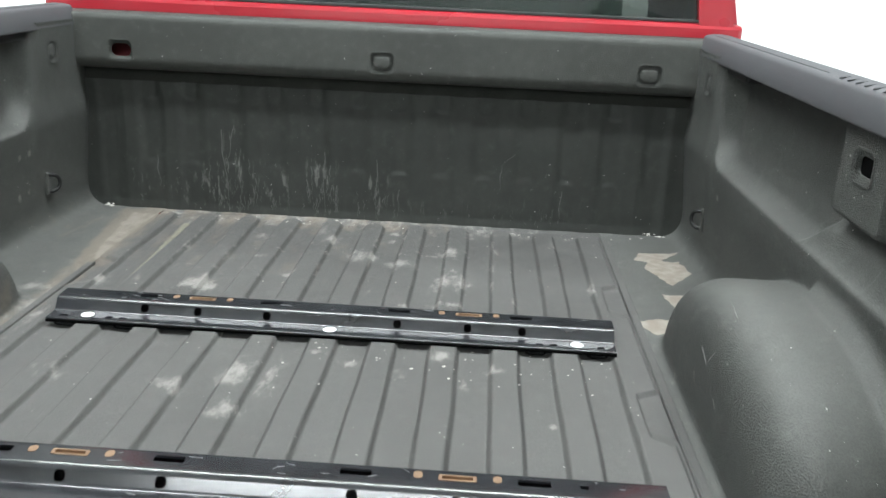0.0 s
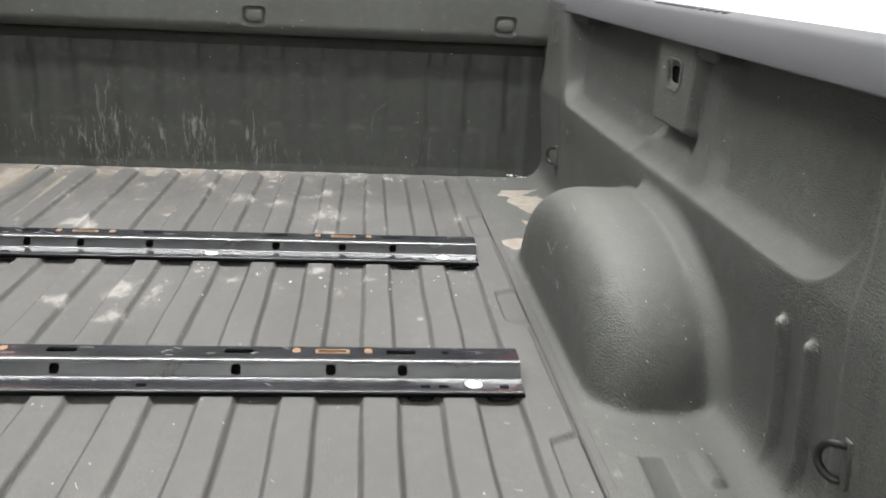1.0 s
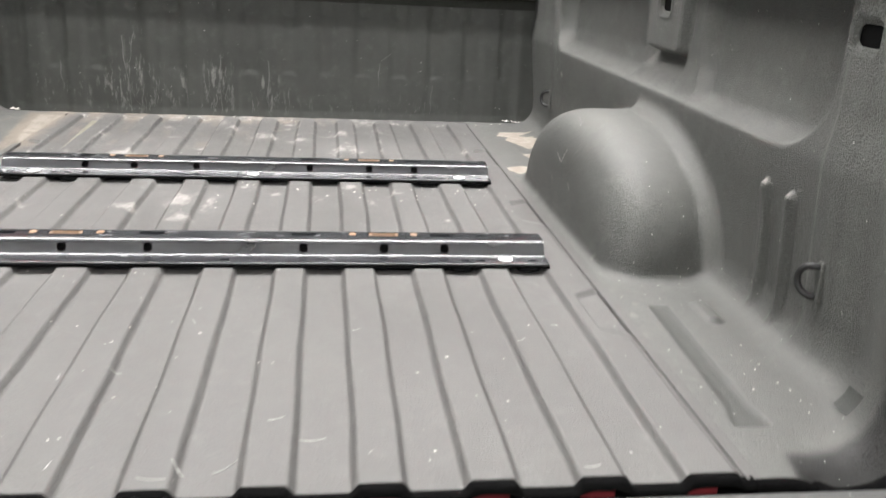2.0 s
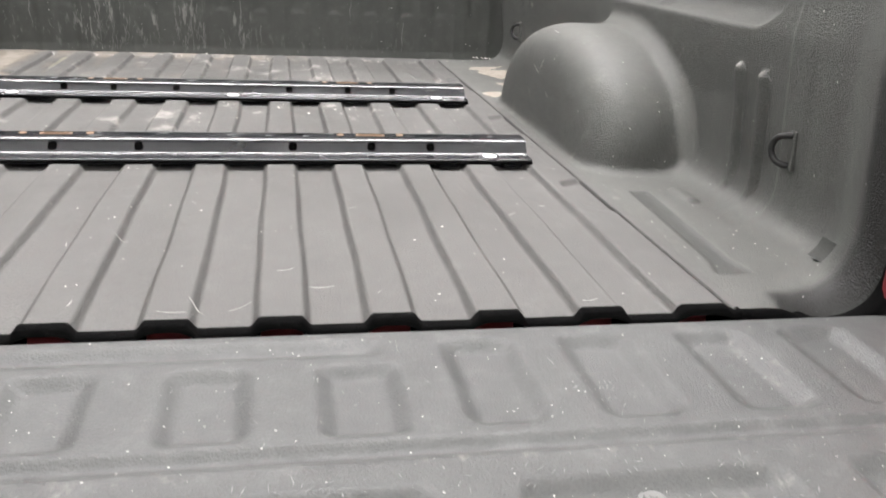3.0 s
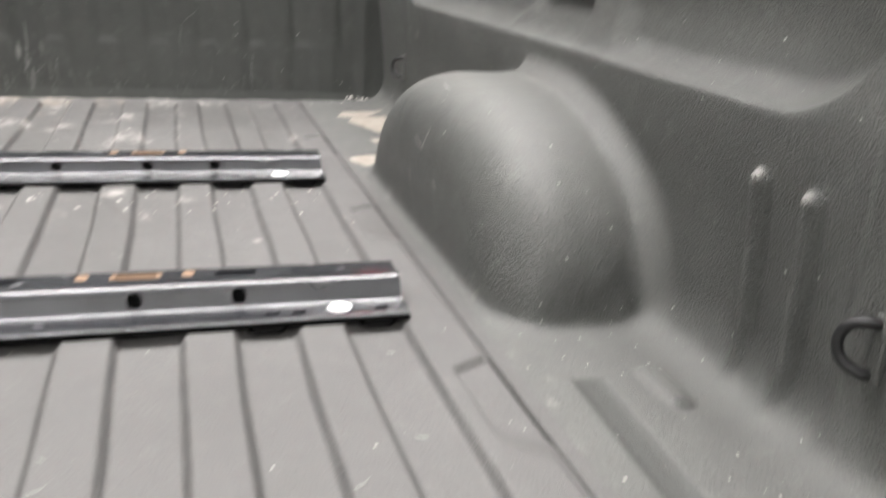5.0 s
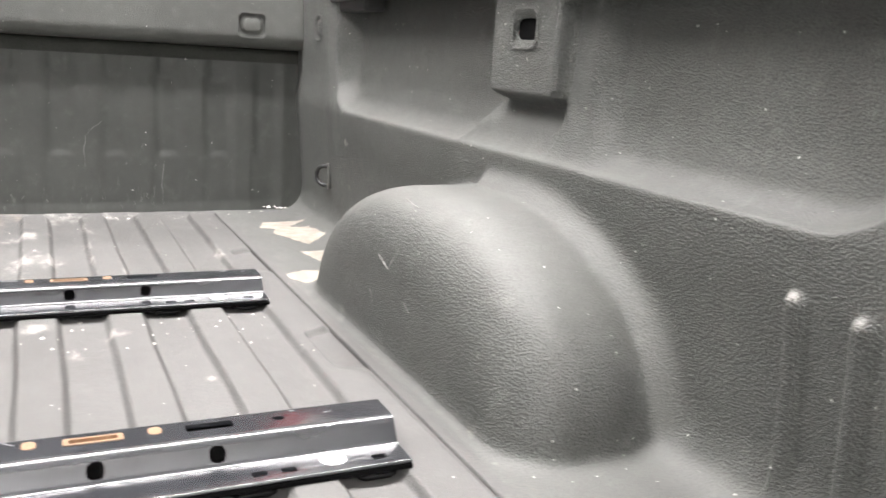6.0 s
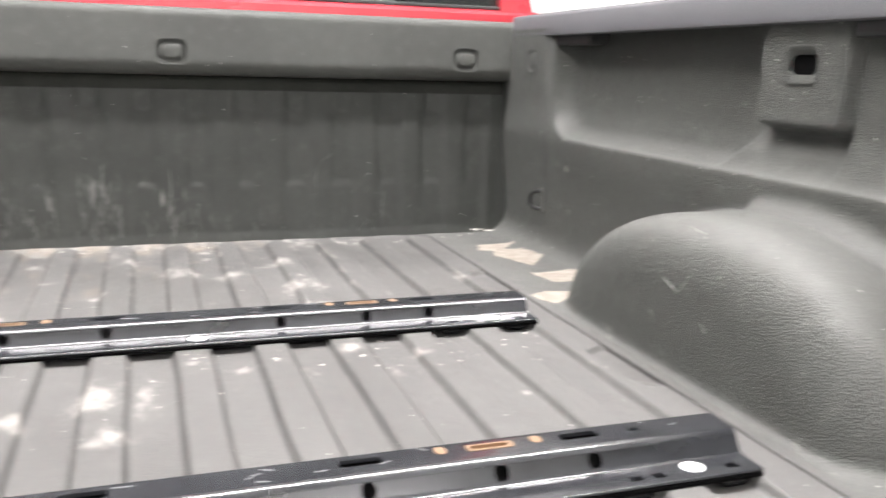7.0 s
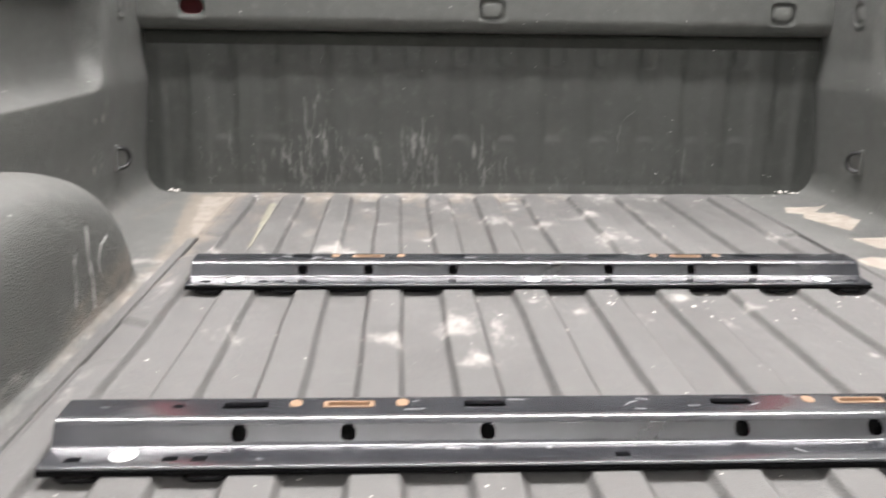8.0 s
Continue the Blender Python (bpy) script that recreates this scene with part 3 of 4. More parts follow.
Y = head_face(X, Z)
stain = blobs(X, Z, [(-0.42, 0.075, 0.10, 0.10, 1.0), (-0.40, 0.19, 0.035, 0.06, 0.7), (-0.30, 0.08, 0.06, 0.06, 0.9), (-0.165, 0.07, 0.05, 0.11, 1.0), (-0.02, 0.05, 0.05, 0.1, 0.9), (-0.6, 0.05, 0.1, 0.06, 0.6), (0.3, 0.04, 0.35, 0.04, 0.45)])
bulkhead = hang(sheet("bulkhead", X, Y, Z, LINER_HEAD_SHADED, truck, "ribbed front wall, liner darkened as in shade, with pale drip marks", layers={"stain": stain, "bare": 0 * X}, flip=False))



def ribbon(name, pts, widths, lift, mat, parent, label=""):
    """A thin mark lying on a surface: places, half widths and the way off the surface at each."""
    bm = bmesh.new()
    rows = []
    for i, p in enumerate(pts):
        p = Vector(p)
        d = (Vector(pts[min(i + 1, len(pts) - 1)]) - Vector(pts[max(i - 1, 0)])).normalized()
        up = Vector(lift[i] if isinstance(lift, list) else lift).normalized()
        w = d.cross(up).normalized() * widths[i]
        rows.append([bm.verts.new(p + w), bm.verts.new(p + up * 0.0007), bm.verts.new(p - w)])
    for a, b in zip(rows, rows[1:]):
        bm.faces.new((a[0], a[1], b[1], b[0]))
        bm.faces.new((a[1], a[2], b[2], b[1]))
    return part(name, bm, mat, parent, label, soft=True)


# dried drips and scratches on the front wall
DRIP = material("dried_drip", (0.098, 0.098, 0.092), 0.85, 0.0, 0.5, 90.0, 600.0, 0.2)
CHALK = material("chalky_drip", (0.26, 0.26, 0.245), 0.85, 0.0, 0.5, 90.0, 600.0, 0.2)
SCRATCH = material("pale_scratch", (0.30, 0.295, 0.28), 0.8, 0.0, 0.4, 80.0)
rng = random.Random(7)


def drip(x, z0, z1, lean, half):
    k = max(5, int((z0 - z1) / 0.012))
    pts, ws = [], []
    for i in range(k + 1):
        t = i / k
        px = x + lean * (1 - t) + 0.0022 * math.sin(9 * t + 40 * x) + rng.uniform(-0.0009, 0.0009)
        pz = z0 + (z1 - z0) * t
        pts.append((px, float(head_face(np.array([px]), np.array([pz]))[0]) - 0.0006, pz))
        ws.append(half * (0.35 + 0.65 * math.sin(math.pi * min(1, t * 1.3 + 0.12)) ** 0.6) * rng.uniform(0.5, 1.25))
    ribbon("drip_mark", pts, ws, (0, -1, 0), DRIP, bulkhead)


for x, z0, z1, lean, half in ((-0.612, 0.145, 0.06, -0.008, 0.0016), (-0.42, 0.225, 0.0, -0.02, 0.0018), (-0.425, 0.235, 0.13, 0.02, 0.0014),
                              (-0.157, 0.178, 0.0, 0.0, 0.0018), (-0.015, 0.165, 0.0, 0.003, 0.0016), (0.048, 0.085, 0.01, 0.0, 0.0013),
                              (0.487, 0.105, 0.015, 0.003, 0.0016), (0.322, 0.165, 0.1, 0.002, 0.0013), (0.322, 0.2, 0.165, 0.036, 0.0010)):
    drip(x, z0, z1, lean, half)
for lo, hi, count, tall in ((-0.50, -0.33, 34, 0.05), (-0.33, -0.24, 12, 0.03), (-0.215, -0.11, 30, 0.06), (-0.07, 0.06, 18, 0.05), (-0.70, -0.5, 10, 0.03), (0.1, 0.7, 14, 0.015)):
    for _ in range(count):
        z1 = abs(rng.gauss(0.0, 0.055))
        drip(rng.uniform(lo, hi), z1 + rng.uniform(0.006, tall), z1, rng.uniform(-0.004, 0.004), rng.uniform(0.0005, 0.0015))

# dark strip standing for the shade in the gap under the box section
bm = bmesh.new()
box(bm, -0.86, 0.86, 2.026, 2.046, 0.330, 0.3762, 0.003)
hang(part("gap_shade_strip", bm, GAP_SHADE, truck, "dark strip standing for shade in the gap"))
# hollow box section along its top, closed by the red panel behind, its red darkened as if shaded
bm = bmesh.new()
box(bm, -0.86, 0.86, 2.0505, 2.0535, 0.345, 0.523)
hang(part("box_backing", bm, SHADED_RED, truck, "red panel, its colour darkened as if shaded"))
outline = [(2.044, 0.3765), (2.009, 0.3765)] + [(2.003 - 0.034 * math.sin(radians(q)), 0.4108 - 0.034 * math.cos(radians(q))) for q in range(10, 91, 10)] + [(1.969, 0.44), (1.969, 0.505), (1.971, 0.514), (1.977, 0.520), (1.99, 0.522), (2.047, 0.522), (2.049, 0.515)]
xs = np.linspace(-0.86, 0.86, 345)
fine = []
for (a, b), (c, e) in zip(outline, outline[1:]):
    k = max(1, int(math.hypot(c - a, e - b) / 0.006))
    fine += [(a + (c - a) * i / k, b + (e - b) * i / k) for i in range(k)]
fine.append(outline[-1])
fy, fz = np.array(fine).T
X, Y = np.meshgrid(xs, fy)
Z = np.repeat(fz[:, None], len(xs), 1)
xc, zc, yc = X[:-1, :-1] + 0.0025, (Z[:-1, :-1] + Z[1:, 1:]) / 2, Y[:-1, :-1]
cut = np.zeros(xc.shape, bool)
for x in (-0.681, 0.0, 0.681):
    cut |= rbox(xc, zc, x, 0.428, 0.031, 0.024, 0.01) < 0
keep = ~(cut & (yc < 1.975))
hang(sheet("bulkhead_box", X, Y, Z, LINER_BOX_SHADED, truck, "smooth grey box section with oval slots", keep, {"stain": 0 * X, "bare": 0 * X}))


def slot(name, m, hw, hh, dip, open_hole, mat):
    """A pressed rounded rectangle: rim, dished margin and a plug, or a hole with a dark sleeve. Lies in the plane x, y and faces +z."""
    rings = [(hw, hh, 0.016, -0.0005), (hw - 0.003, hh - 0.003, 0.015, 0.0016), (hw - 0.008, hh - 0.008, 0.0145, -dip), (hw - 0.0105, hh - 0.0135, 0.0145, -dip) if open_hole else (hw - 0.013, hh - 0.012, 0.0145, -dip)]
    rings += [(hw - 0.0110, hh - 0.0140, 0.0155, -dip - 0.001), (hw - 0.0110, hh - 0.0140, 0.0155, -dip - 0.0025)] if open_hole else [(hw - 0.016, hh - 0.015, 0.012, -0.001), (hw - 0.019, hh - 0.018, 0.010, 0.0)]
    bm = bmesh.new()
    loops = [[bm.verts.new(m @ Vector((x, y, z))) for x, y in rounded(0, 0, a, b, min(r, b - 0.001, a - 0.001))] for a, b, r, z in rings]
    k = len(loops[0])
    for p, q in zip(loops, loops[1:]):
        for i in range(k):
            bm.faces.new((p[i], p[(i + 1) % k], q[(i + 1) % k], q[i]))
    if not open_hole:
        bm.faces.new(loops[-1])
    ob = hang(part(name, bm, mat, truck, "pressed slot open to the dark inside" if open_hole else "", soft=True))
    return ob


TO_REAR = Matrix(((1, 0, 0, 0), (0, 0, -1, 0), (0, 1, 0, 0), (0, 0, 0, 1)))
for x in (-0.681, 0.0, 0.681):
    slot("bulkhead_slot", Matrix.Translation((x, 1.969, 0.428)) @ TO_REAR, 0.037, 0.030, 0.007, x < -0.5, LINER_BOX_SHADED)
for s in (1, -1):
    inward = Matrix(((0, 0, -s, 0), (s, 0, 0, 0), (0, 1, 0, 0), (0, 0, 0, 1)))
    for y in (0.974, 0.306):
        slot("stake_pocket_slot", Matrix.Translation((s * 0.8132, y, 0.428)) @ inward, 0.038, 0.028, 0.006, True, LINER_WALL)
        # near-black plate close behind the hole, for the shade inside the pocket
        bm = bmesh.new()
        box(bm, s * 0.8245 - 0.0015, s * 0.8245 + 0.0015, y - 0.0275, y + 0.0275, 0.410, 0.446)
        hang(part("pocket_shade", bm, DARK, truck))
    slot("side_slot", Matrix.Translation((s * 0.7992, 1.85, 0.430)) @ inward, 0.028, 0.030, 0.005, False, LINER_WALL)



def side_x(y, z):
    """Where the bed side lies at a height and length."""
    lo, hi = 0.56, 0.95
    for _ in range(26):
        mid = (lo + hi) / 2
        if float(side_field(np.array([mid]), np.array([y]), np.array([z]))[0][0]) < 0:
            hi = mid
        else:
            lo = mid
    return lo


def side_mark(s, rows, half, mat=SCRATCH):
    pts, ws = [], []
    for (y0, z0), (y1, z1) in zip(rows, rows[1:]):
        for i in range(6):
            t = i / 5
            y, z = y0 + (y1 - y0) * t, z0 + (z1 - z0) * t
            pts.append((s * (side_x(y, z) - 0.0006), y, z))
            ws.append(half * rng.uniform(0.45, 1.3))
    hang(ribbon("scratch", pts, ws, (-s, 0, 0.2), mat, truck))


side_mark(1, [(0.993, 0.126), (0.956, 0.113)], 0.0011)
side_mark(1, [(0.956, 0.113), (0.929, 0.146)], 0.0009)
side_mark(1, [(0.90, 0.085), (0.885, 0.075)], 0.001)
side_mark(1, [(1.02, 0.07), (1.01, 0.055)], 0.001)
side_mark(1, [(0.995, 0.198), (0.945, 0.196)], 0.001)
side_mark(-1, [(1.078, 0.132), (1.074, 0.093), (1.085, 0.049), (1.086, 0.012)], 0.0042, CHALK)
side_mark(-1, [(1.158, 0.098), (1.125, 0.092), (1.112, 0.07), (1.116, 0.055)], 0.0026, CHALK)
side_mark(-1, [(1.03, 0.105), (1.022, 0.09), (1.024, 0.06), (1.018, 0.035)], 0.0030, CHALK)

# ---- top rails, outer panels, rear posts ----
for s in (1, -1):
    bm = bmesh.new()
    pts = [(0.802, 0.484), (0.798, 0.486), (0.797, 0.491), (0.806, 0.528), (0.808, 0.532), (0.812, 0.535), (0.830, 0.538), (0.850, 0.5385), (0.868, 0.536), (0.90, 0.527), (0.95, 0.511), (0.975, 0.498), (0.986, 0.470), (0.986, 0.455), (0.974, 0.455), (0.960, 0.490), (0.89, 0.515), (0.818, 0.515), (0.812, 0.484)]
    extrude_profile(bm, [(s * a, b) for a, b in pts], "y", 0.0, 1.985)
    rail_cap = hang(part("rail_cap", bm, CAP, truck, "grey plastic rail cap", soft=True))
    rail_cap.data.set_sharp_from_angle(angle=radians(42))
    # thin dark strip in place of a moulded groove, and slanted emblem strokes on its top
    bm = bmesh.new()
    box(bm, min(s * 0.8235, s * 0.8255), max(s * 0.8235, s * 0.8255), 1.19, 1.95, 0.5365, 0.5378)
    part("cap_groove", bm, TRIM, rail_cap)
    for k in range(11):
        y = 1.125 - 0.031 * k
        bm = bmesh.new()
        extrude_profile(bm, [(s * 0.811, y - 0.018), (s * 0.839, y + 0.010), (s * 0.839, y + 0.0122), (s * 0.811, y - 0.0158)], "z", 0.5365, 0.5386)
        part("emblem_stroke", bm, EMBLEM, rail_cap)
    # dark underside clips of the cap
    for y0, y1 in ((0.805, 0.885), (1.60, 1.80)):
        bm = bmesh.new()
        box(bm, min(s * 0.815, s * 0.86), max(s * 0.815, s * 0.86), y0, y1, 0.464, 0.514, 0.006)
        part("cap_clip", bm, TRIM, rail_cap)
    # outer panel with its wheel opening
    arc = [(0.96 + 0.45 * math.cos(radians(a)), -0.40 + 0.45 * math.sin(radians(a))) for a in range(0, 181, 9)]
    pts = [(0.0, 0.485), (0.0, -0.35), (0.05, -0.40)] + arc[::-1] + [(1.98, -0.40), (2.0, -0.36), (2.0, 0.485)]
    bm = bmesh.new()
    extrude_profile(bm, pts, "x", s * 0.955, s * 0.985)
    hang(part("outer_panel", bm, RED, truck, "glossy red outer bed panel"))
    # red rear post beside the tailgate
    bm = bmesh.new()
    box(bm, min(s * 0.800, s * 0.955), max(s * 0.800, s * 0.955), 0.004, 0.05, -0.40, 0.484, 0.006)
    hang(part("rear_post", bm, RED, truck, "glossy red rear corner post"))
    # inner flange, its red darkened as if it lay in shade
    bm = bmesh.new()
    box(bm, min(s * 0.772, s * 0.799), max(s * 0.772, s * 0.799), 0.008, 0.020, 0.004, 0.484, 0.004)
    hang(part("post_flange", bm, SHADED_RED, truck, "inner flange in red darkened as if shaded"))
    # flat dark patch standing for the shade of a drain notch at the foot of the bed side
    rows = [(0.128, 0.010 + 0.0048 * k) for k in range(6)]
    hang(ribbon("drain_notch", [(s * (side_x(y, z) - 0.0008), y, z) for y, z in rows], [0.027] * 6, (-s, 0, 0.3), LINER_HEAD_SHADED, truck))

# red sill under the end of the floor
bm = bmesh.new()
box(bm, -0.775, 0.775, -0.004, 0.062, -0.40, -0.046, 0.004)
sill = hang(part("rear_sill", bm, RED, truck, "red painted sill under the floor edge"))
# tabs under the ridges, shade put into their darker red
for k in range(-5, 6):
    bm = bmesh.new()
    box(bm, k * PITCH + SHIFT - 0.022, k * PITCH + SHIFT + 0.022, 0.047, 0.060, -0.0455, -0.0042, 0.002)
    part("sill_tab", bm, SHADED_RED, sill)


# tie-down rings
def ring(x, y, z, s):
    bm = bmesh.new()
    pts = [(x + s * 0.012, y - 0.006, z + 0.021), (x - s * 0.003, y, z + 0.021)]
    pts += [(x - s * (0.004 + 0.010 * math.cos(radians(a))), y + 0.002 + 0.015 * math.cos(radians(a)), z + 0.020 * math.sin(radians(a))) for a in range(75, -76, -15)]
    pts += [(x - s * 0.003, y, z - 0.021), (x + s * 0.012, y - 0.006, z - 0.021)]
    tube(bm, pts, 0.0048, 10)
    r = hang(part("tie_down_ring", bm, STEEL_RING, truck, "black steel tie-down ring", soft=True))
    bm = bmesh.new()
    box(bm, min(x + s * 0.002, x + s * 0.011), max(x + s * 0.002, x + s * 0.011), y - 0.013, y + 0.003, z - 0.029, z + 0.029, 0.003)
    part("ring_bracket", bm, LINER_WALL, r)


for s in (1, -1):
    ring(s * 0.806, 0.303, 0.110, s)
    ring(s * 0.806, 1.790, 0.111, s)

# ---- tailgate, lowered ----
xs, ys = np.linspace(-0.796, 0.796, 440), np.linspace(-0.50, 0.016, 170)
X, Y = np.meshgrid(xs, ys)
Z = np.zeros_like(X) - 0.0085
U = np.abs(X + 0.025) / 1.02
V = Y - 0.024


def pocket(d, depth, soft=0.018):
    return -1.3 * depth * smooth(soft * 0.3, -soft, d)


Z = Z + pocket(rbox(U, V, 0.0, -0.049, 0.222, 0.016, 0.014), 0.006)
for c in (0.065, 0.195):
    Z = Z + pocket(rbox(U, V, c, -0.144, 0.037, 0.060, 0.014), 0.008)
for c in (0.315, 0.434, 0.560, 0.675):
    Z = Z + pocket(rbox(U, V, c, -0.118, 0.037, 0.079, 0.018), 0.008)
Z = Z - 0.006 * smooth(-0.212, -0.226, V) + 0.004 * smooth(-0.228, -0.242, V)
for c, w in ((0.128, 0.105), (0.403, 0.105), (0.64, 0.075)):
    Z = Z + pocket(rbox(U, V, c, -0.375, w, 0.1, 0.015), 0.009)
Z = Z - 0.012 * smooth(0.012, 0.0, 0.016 - Y) ** 2 - 0.023 * smooth(0.012, 0.0, Y + 0.50) ** 2 - 0.023 * smooth(0.012, 0.0, 0.796 - np.abs(X)) ** 2
edge = rbox(X, Y, 0, -0.242, 0.796, 0.2605, 0.030)
keep = (edge[:-1, :-1] < 0) & (edge[1:, 1:] < 0) & (edge[:-1, 1:] < 0) & (edge[1:, :-1] < 0)
gate_wear = blobs(X, V, [(0.14, -0.33, 0.06, 0.06, 0.45), (0.575, -0.09, 0.018, 0.10, 0.42), (-0.05, -0.25, 0.1, 0.02, 0.42), (0.47, -0.31, 0.05, 0.06, 0.4), (0.3, -0.24, 0.4, 0.012, 0.45), (0.40, -0.10, 0.02, 0.02, 0.5), (0.66, -0.12, 0.02, 0.05, 0.4), (0.02, -0.30, 0.05, 0.02, 0.45)])
gate = hang(sheet("tailgate", X, Y, Z, LINER_GATE, truck, "lowered grey-sprayed tailgate with pressed pockets", keep, {"stain": gate_wear, "bare": 0 * X}))
bm = bmesh.new()
extrude_profile(bm, rounded(0, -0.242, 0.794, 0.257, 0.029), "z", -0.085, -0.0310)
part("gate_shell", bm, RED, gate, "red painted tailgate shell")
for x, y in ((0.380, -0.272), (0.135, -0.315), (-0.43, -0.272), (-0.185, -0.315)):
    bm = bmesh.new()
    for r, z0, z1 in ((0.0125, -0.0240, -0.0204), (0.0080, -0.0204, -0.0180), (0.0035, -0.0180, -0.0172)):
        bmesh.ops.create_cone(bm, cap_ends=True, segments=20, radius1=r, radius2=r * 0.86, depth=z1 - z0, matrix=Matrix.Translation((x, y, (z0 + z1) / 2)))
    part("gate_screw", bm, ZINC, gate, "dull zinc screw with washer")

# short pale ticks where things were slid over the gate
ticker = random.Random(5)
bm = bmesh.new()
for cx, cy, rx, ry, count in ((0.14, -0.335, 0.07, 0.05, 60), (0.56, -0.105, 0.025, 0.08, 60), (-0.03, -0.262, 0.09, 0.012, 26), (0.46, -0.30, 0.07, 0.04, 46), (0.30, -0.245, 0.3, 0.02, 50), (0.40, -0.11, 0.03, 0.03, 22), (0.65, -0.25, 0.1, 0.05, 30), (0.15, -0.10, 0.5, 0.10, 46)):
    for _ in range(count):
        x, y = ticker.gauss(cx, rx * 0.6), ticker.gauss(cy, ry * 0.6)
        if abs(x) > 0.75 or not -0.48 < y < 0.0:
            continue
        i, j = int(round((x + 0.796) / 1.592 * 439)), int(round((y + 0.50) / 0.516 * 169))
        z, far, wide, turn = Z[j, i] + 0.0009, ticker.uniform(0.0015, 0.007), ticker.uniform(0.0003, 0.0008), ticker.gauss(1.5, 0.5)
        u, v = math.cos(turn), math.sin(turn)
        bm.faces.new([bm.verts.new((x + a * far * u - b * wide * v, y + a * far * v + b * wide * u, z)) for a, b in ((-1, 0), (0, -1), (1, 0), (0, 1))])
tagged(part("scuffing", bm, GATE_TICK, gate), "pale scuff marks", kind="stuff")

# ---- cab behind the bed ----
bm = bmesh.new()
box(bm, -0.93, 0.93, 2.085, 2.15, -0.42, 0.556, 0.012)
hang(part("cab_back", bm, RED, truck, "glossy red cab back panel"))
for s in (1, -1):
    bm = bmesh.new()
    pts = [(0.815, 0.55), (0.905, 0.55), (0.885, 0.62), (0.80, 1.12), (0.73, 1.12), (0.805, 0.62)]
    extrude_profile(bm, [(s * a, b) for a, b in pts], "y", 2.088, 2.16)
    hang(part("cab_pillar", bm, RED, truck, "red cab corner pillar"))
    bm = bmesh.new()
    extrude_profile(bm, [(s * 0.93, -0.42), (s * 0.93, 0.55), (s * 0.80, 1.12), (s * 0.77, 1.12), (s * 0.90, 0.55), (s * 0.90, -0.42)], "y", 2.15, 3.3)
    hang(part("cab_side", bm, RED, truck))
    # unseen lining added to keep the cab's red out of rail reflections
    bm = bmesh.new()
    extrude_profile(bm, [(s * 0.896, -0.38), (s * 0.896, 0.55), (s * 0.767, 1.112), (s * 0.76, 1.112), (s * 0.888, 0.55), (s * 0.888, -0.38)], "y", 2.165, 3.298)
    hang(part("cab_lining", bm, TRIM, truck, "unseen dark inner lining"))
bm = bmesh.new()
box(bm, -0.80, 0.80, 2.088, 3.3, 1.115, 1.16, 0.015)
hang(part("cab_roof", bm, RED, truck))
bm = bmesh.new()
box(bm, -0.93, 0.93, 3.3, 3.34, -0.42, 0.46, 0.01)
hang(part("cab_front", bm, TRIM, truck))
bm = bmesh.new()
box(bm, -0.79, 0.79, 3.318, 3.324, 0.455, 1.116)
hang(part("windscreen", bm, TINT, truck, "tinted windscreen glass"))
bm = bmesh.new()
box(bm, -0.90, 0.90, 2.15, 3.3, -0.42, -0.38)
hang(part("cab_floor", bm, TRIM, truck))
bm = bmesh.new()
extrude_profile(bm, [(-0.812, 0.562), (0.812, 0.562), (0.735, 1.118), (-0.735, 1.118)], "y", 2.104, 2.109)
hang(part("rear_window", bm, TINT, truck, "dark tinted rear window glass"))
bm = bmesh.new()
box(bm, -0.818, 0.818, 2.094, 2.103, 0.5565, 0.565, 0.002)
hang(part("window_gasket", bm, TRIM, truck))

# wheels that carry the bed
for s in (1, -1):
    for name, r, w, mat in (("tyre", 0.39, 0.26, TYRE), ("rim", 0.23, 0.264, RIM)):
        bm = bmesh.new()
        bmesh.ops.create_cone(bm, cap_ends=True, segments=48, radius1=r, radius2=r, depth=w, matrix=Matrix.Translation((s * 0.80, 0.96, -0.46)) @ Matrix.Rotation(radians(90), 4, "Y"))
        if name == "tyre":
            bmesh.ops.bevel(bm, geom=[e for e in bm.edges if len(e.link_faces) == 2 and any(len(f.verts) > 4 for f in e.link_faces)], offset=0.04, segments=3, profile=0.5, affect="EDGES")
        hang(part(name, bm, mat, truck))


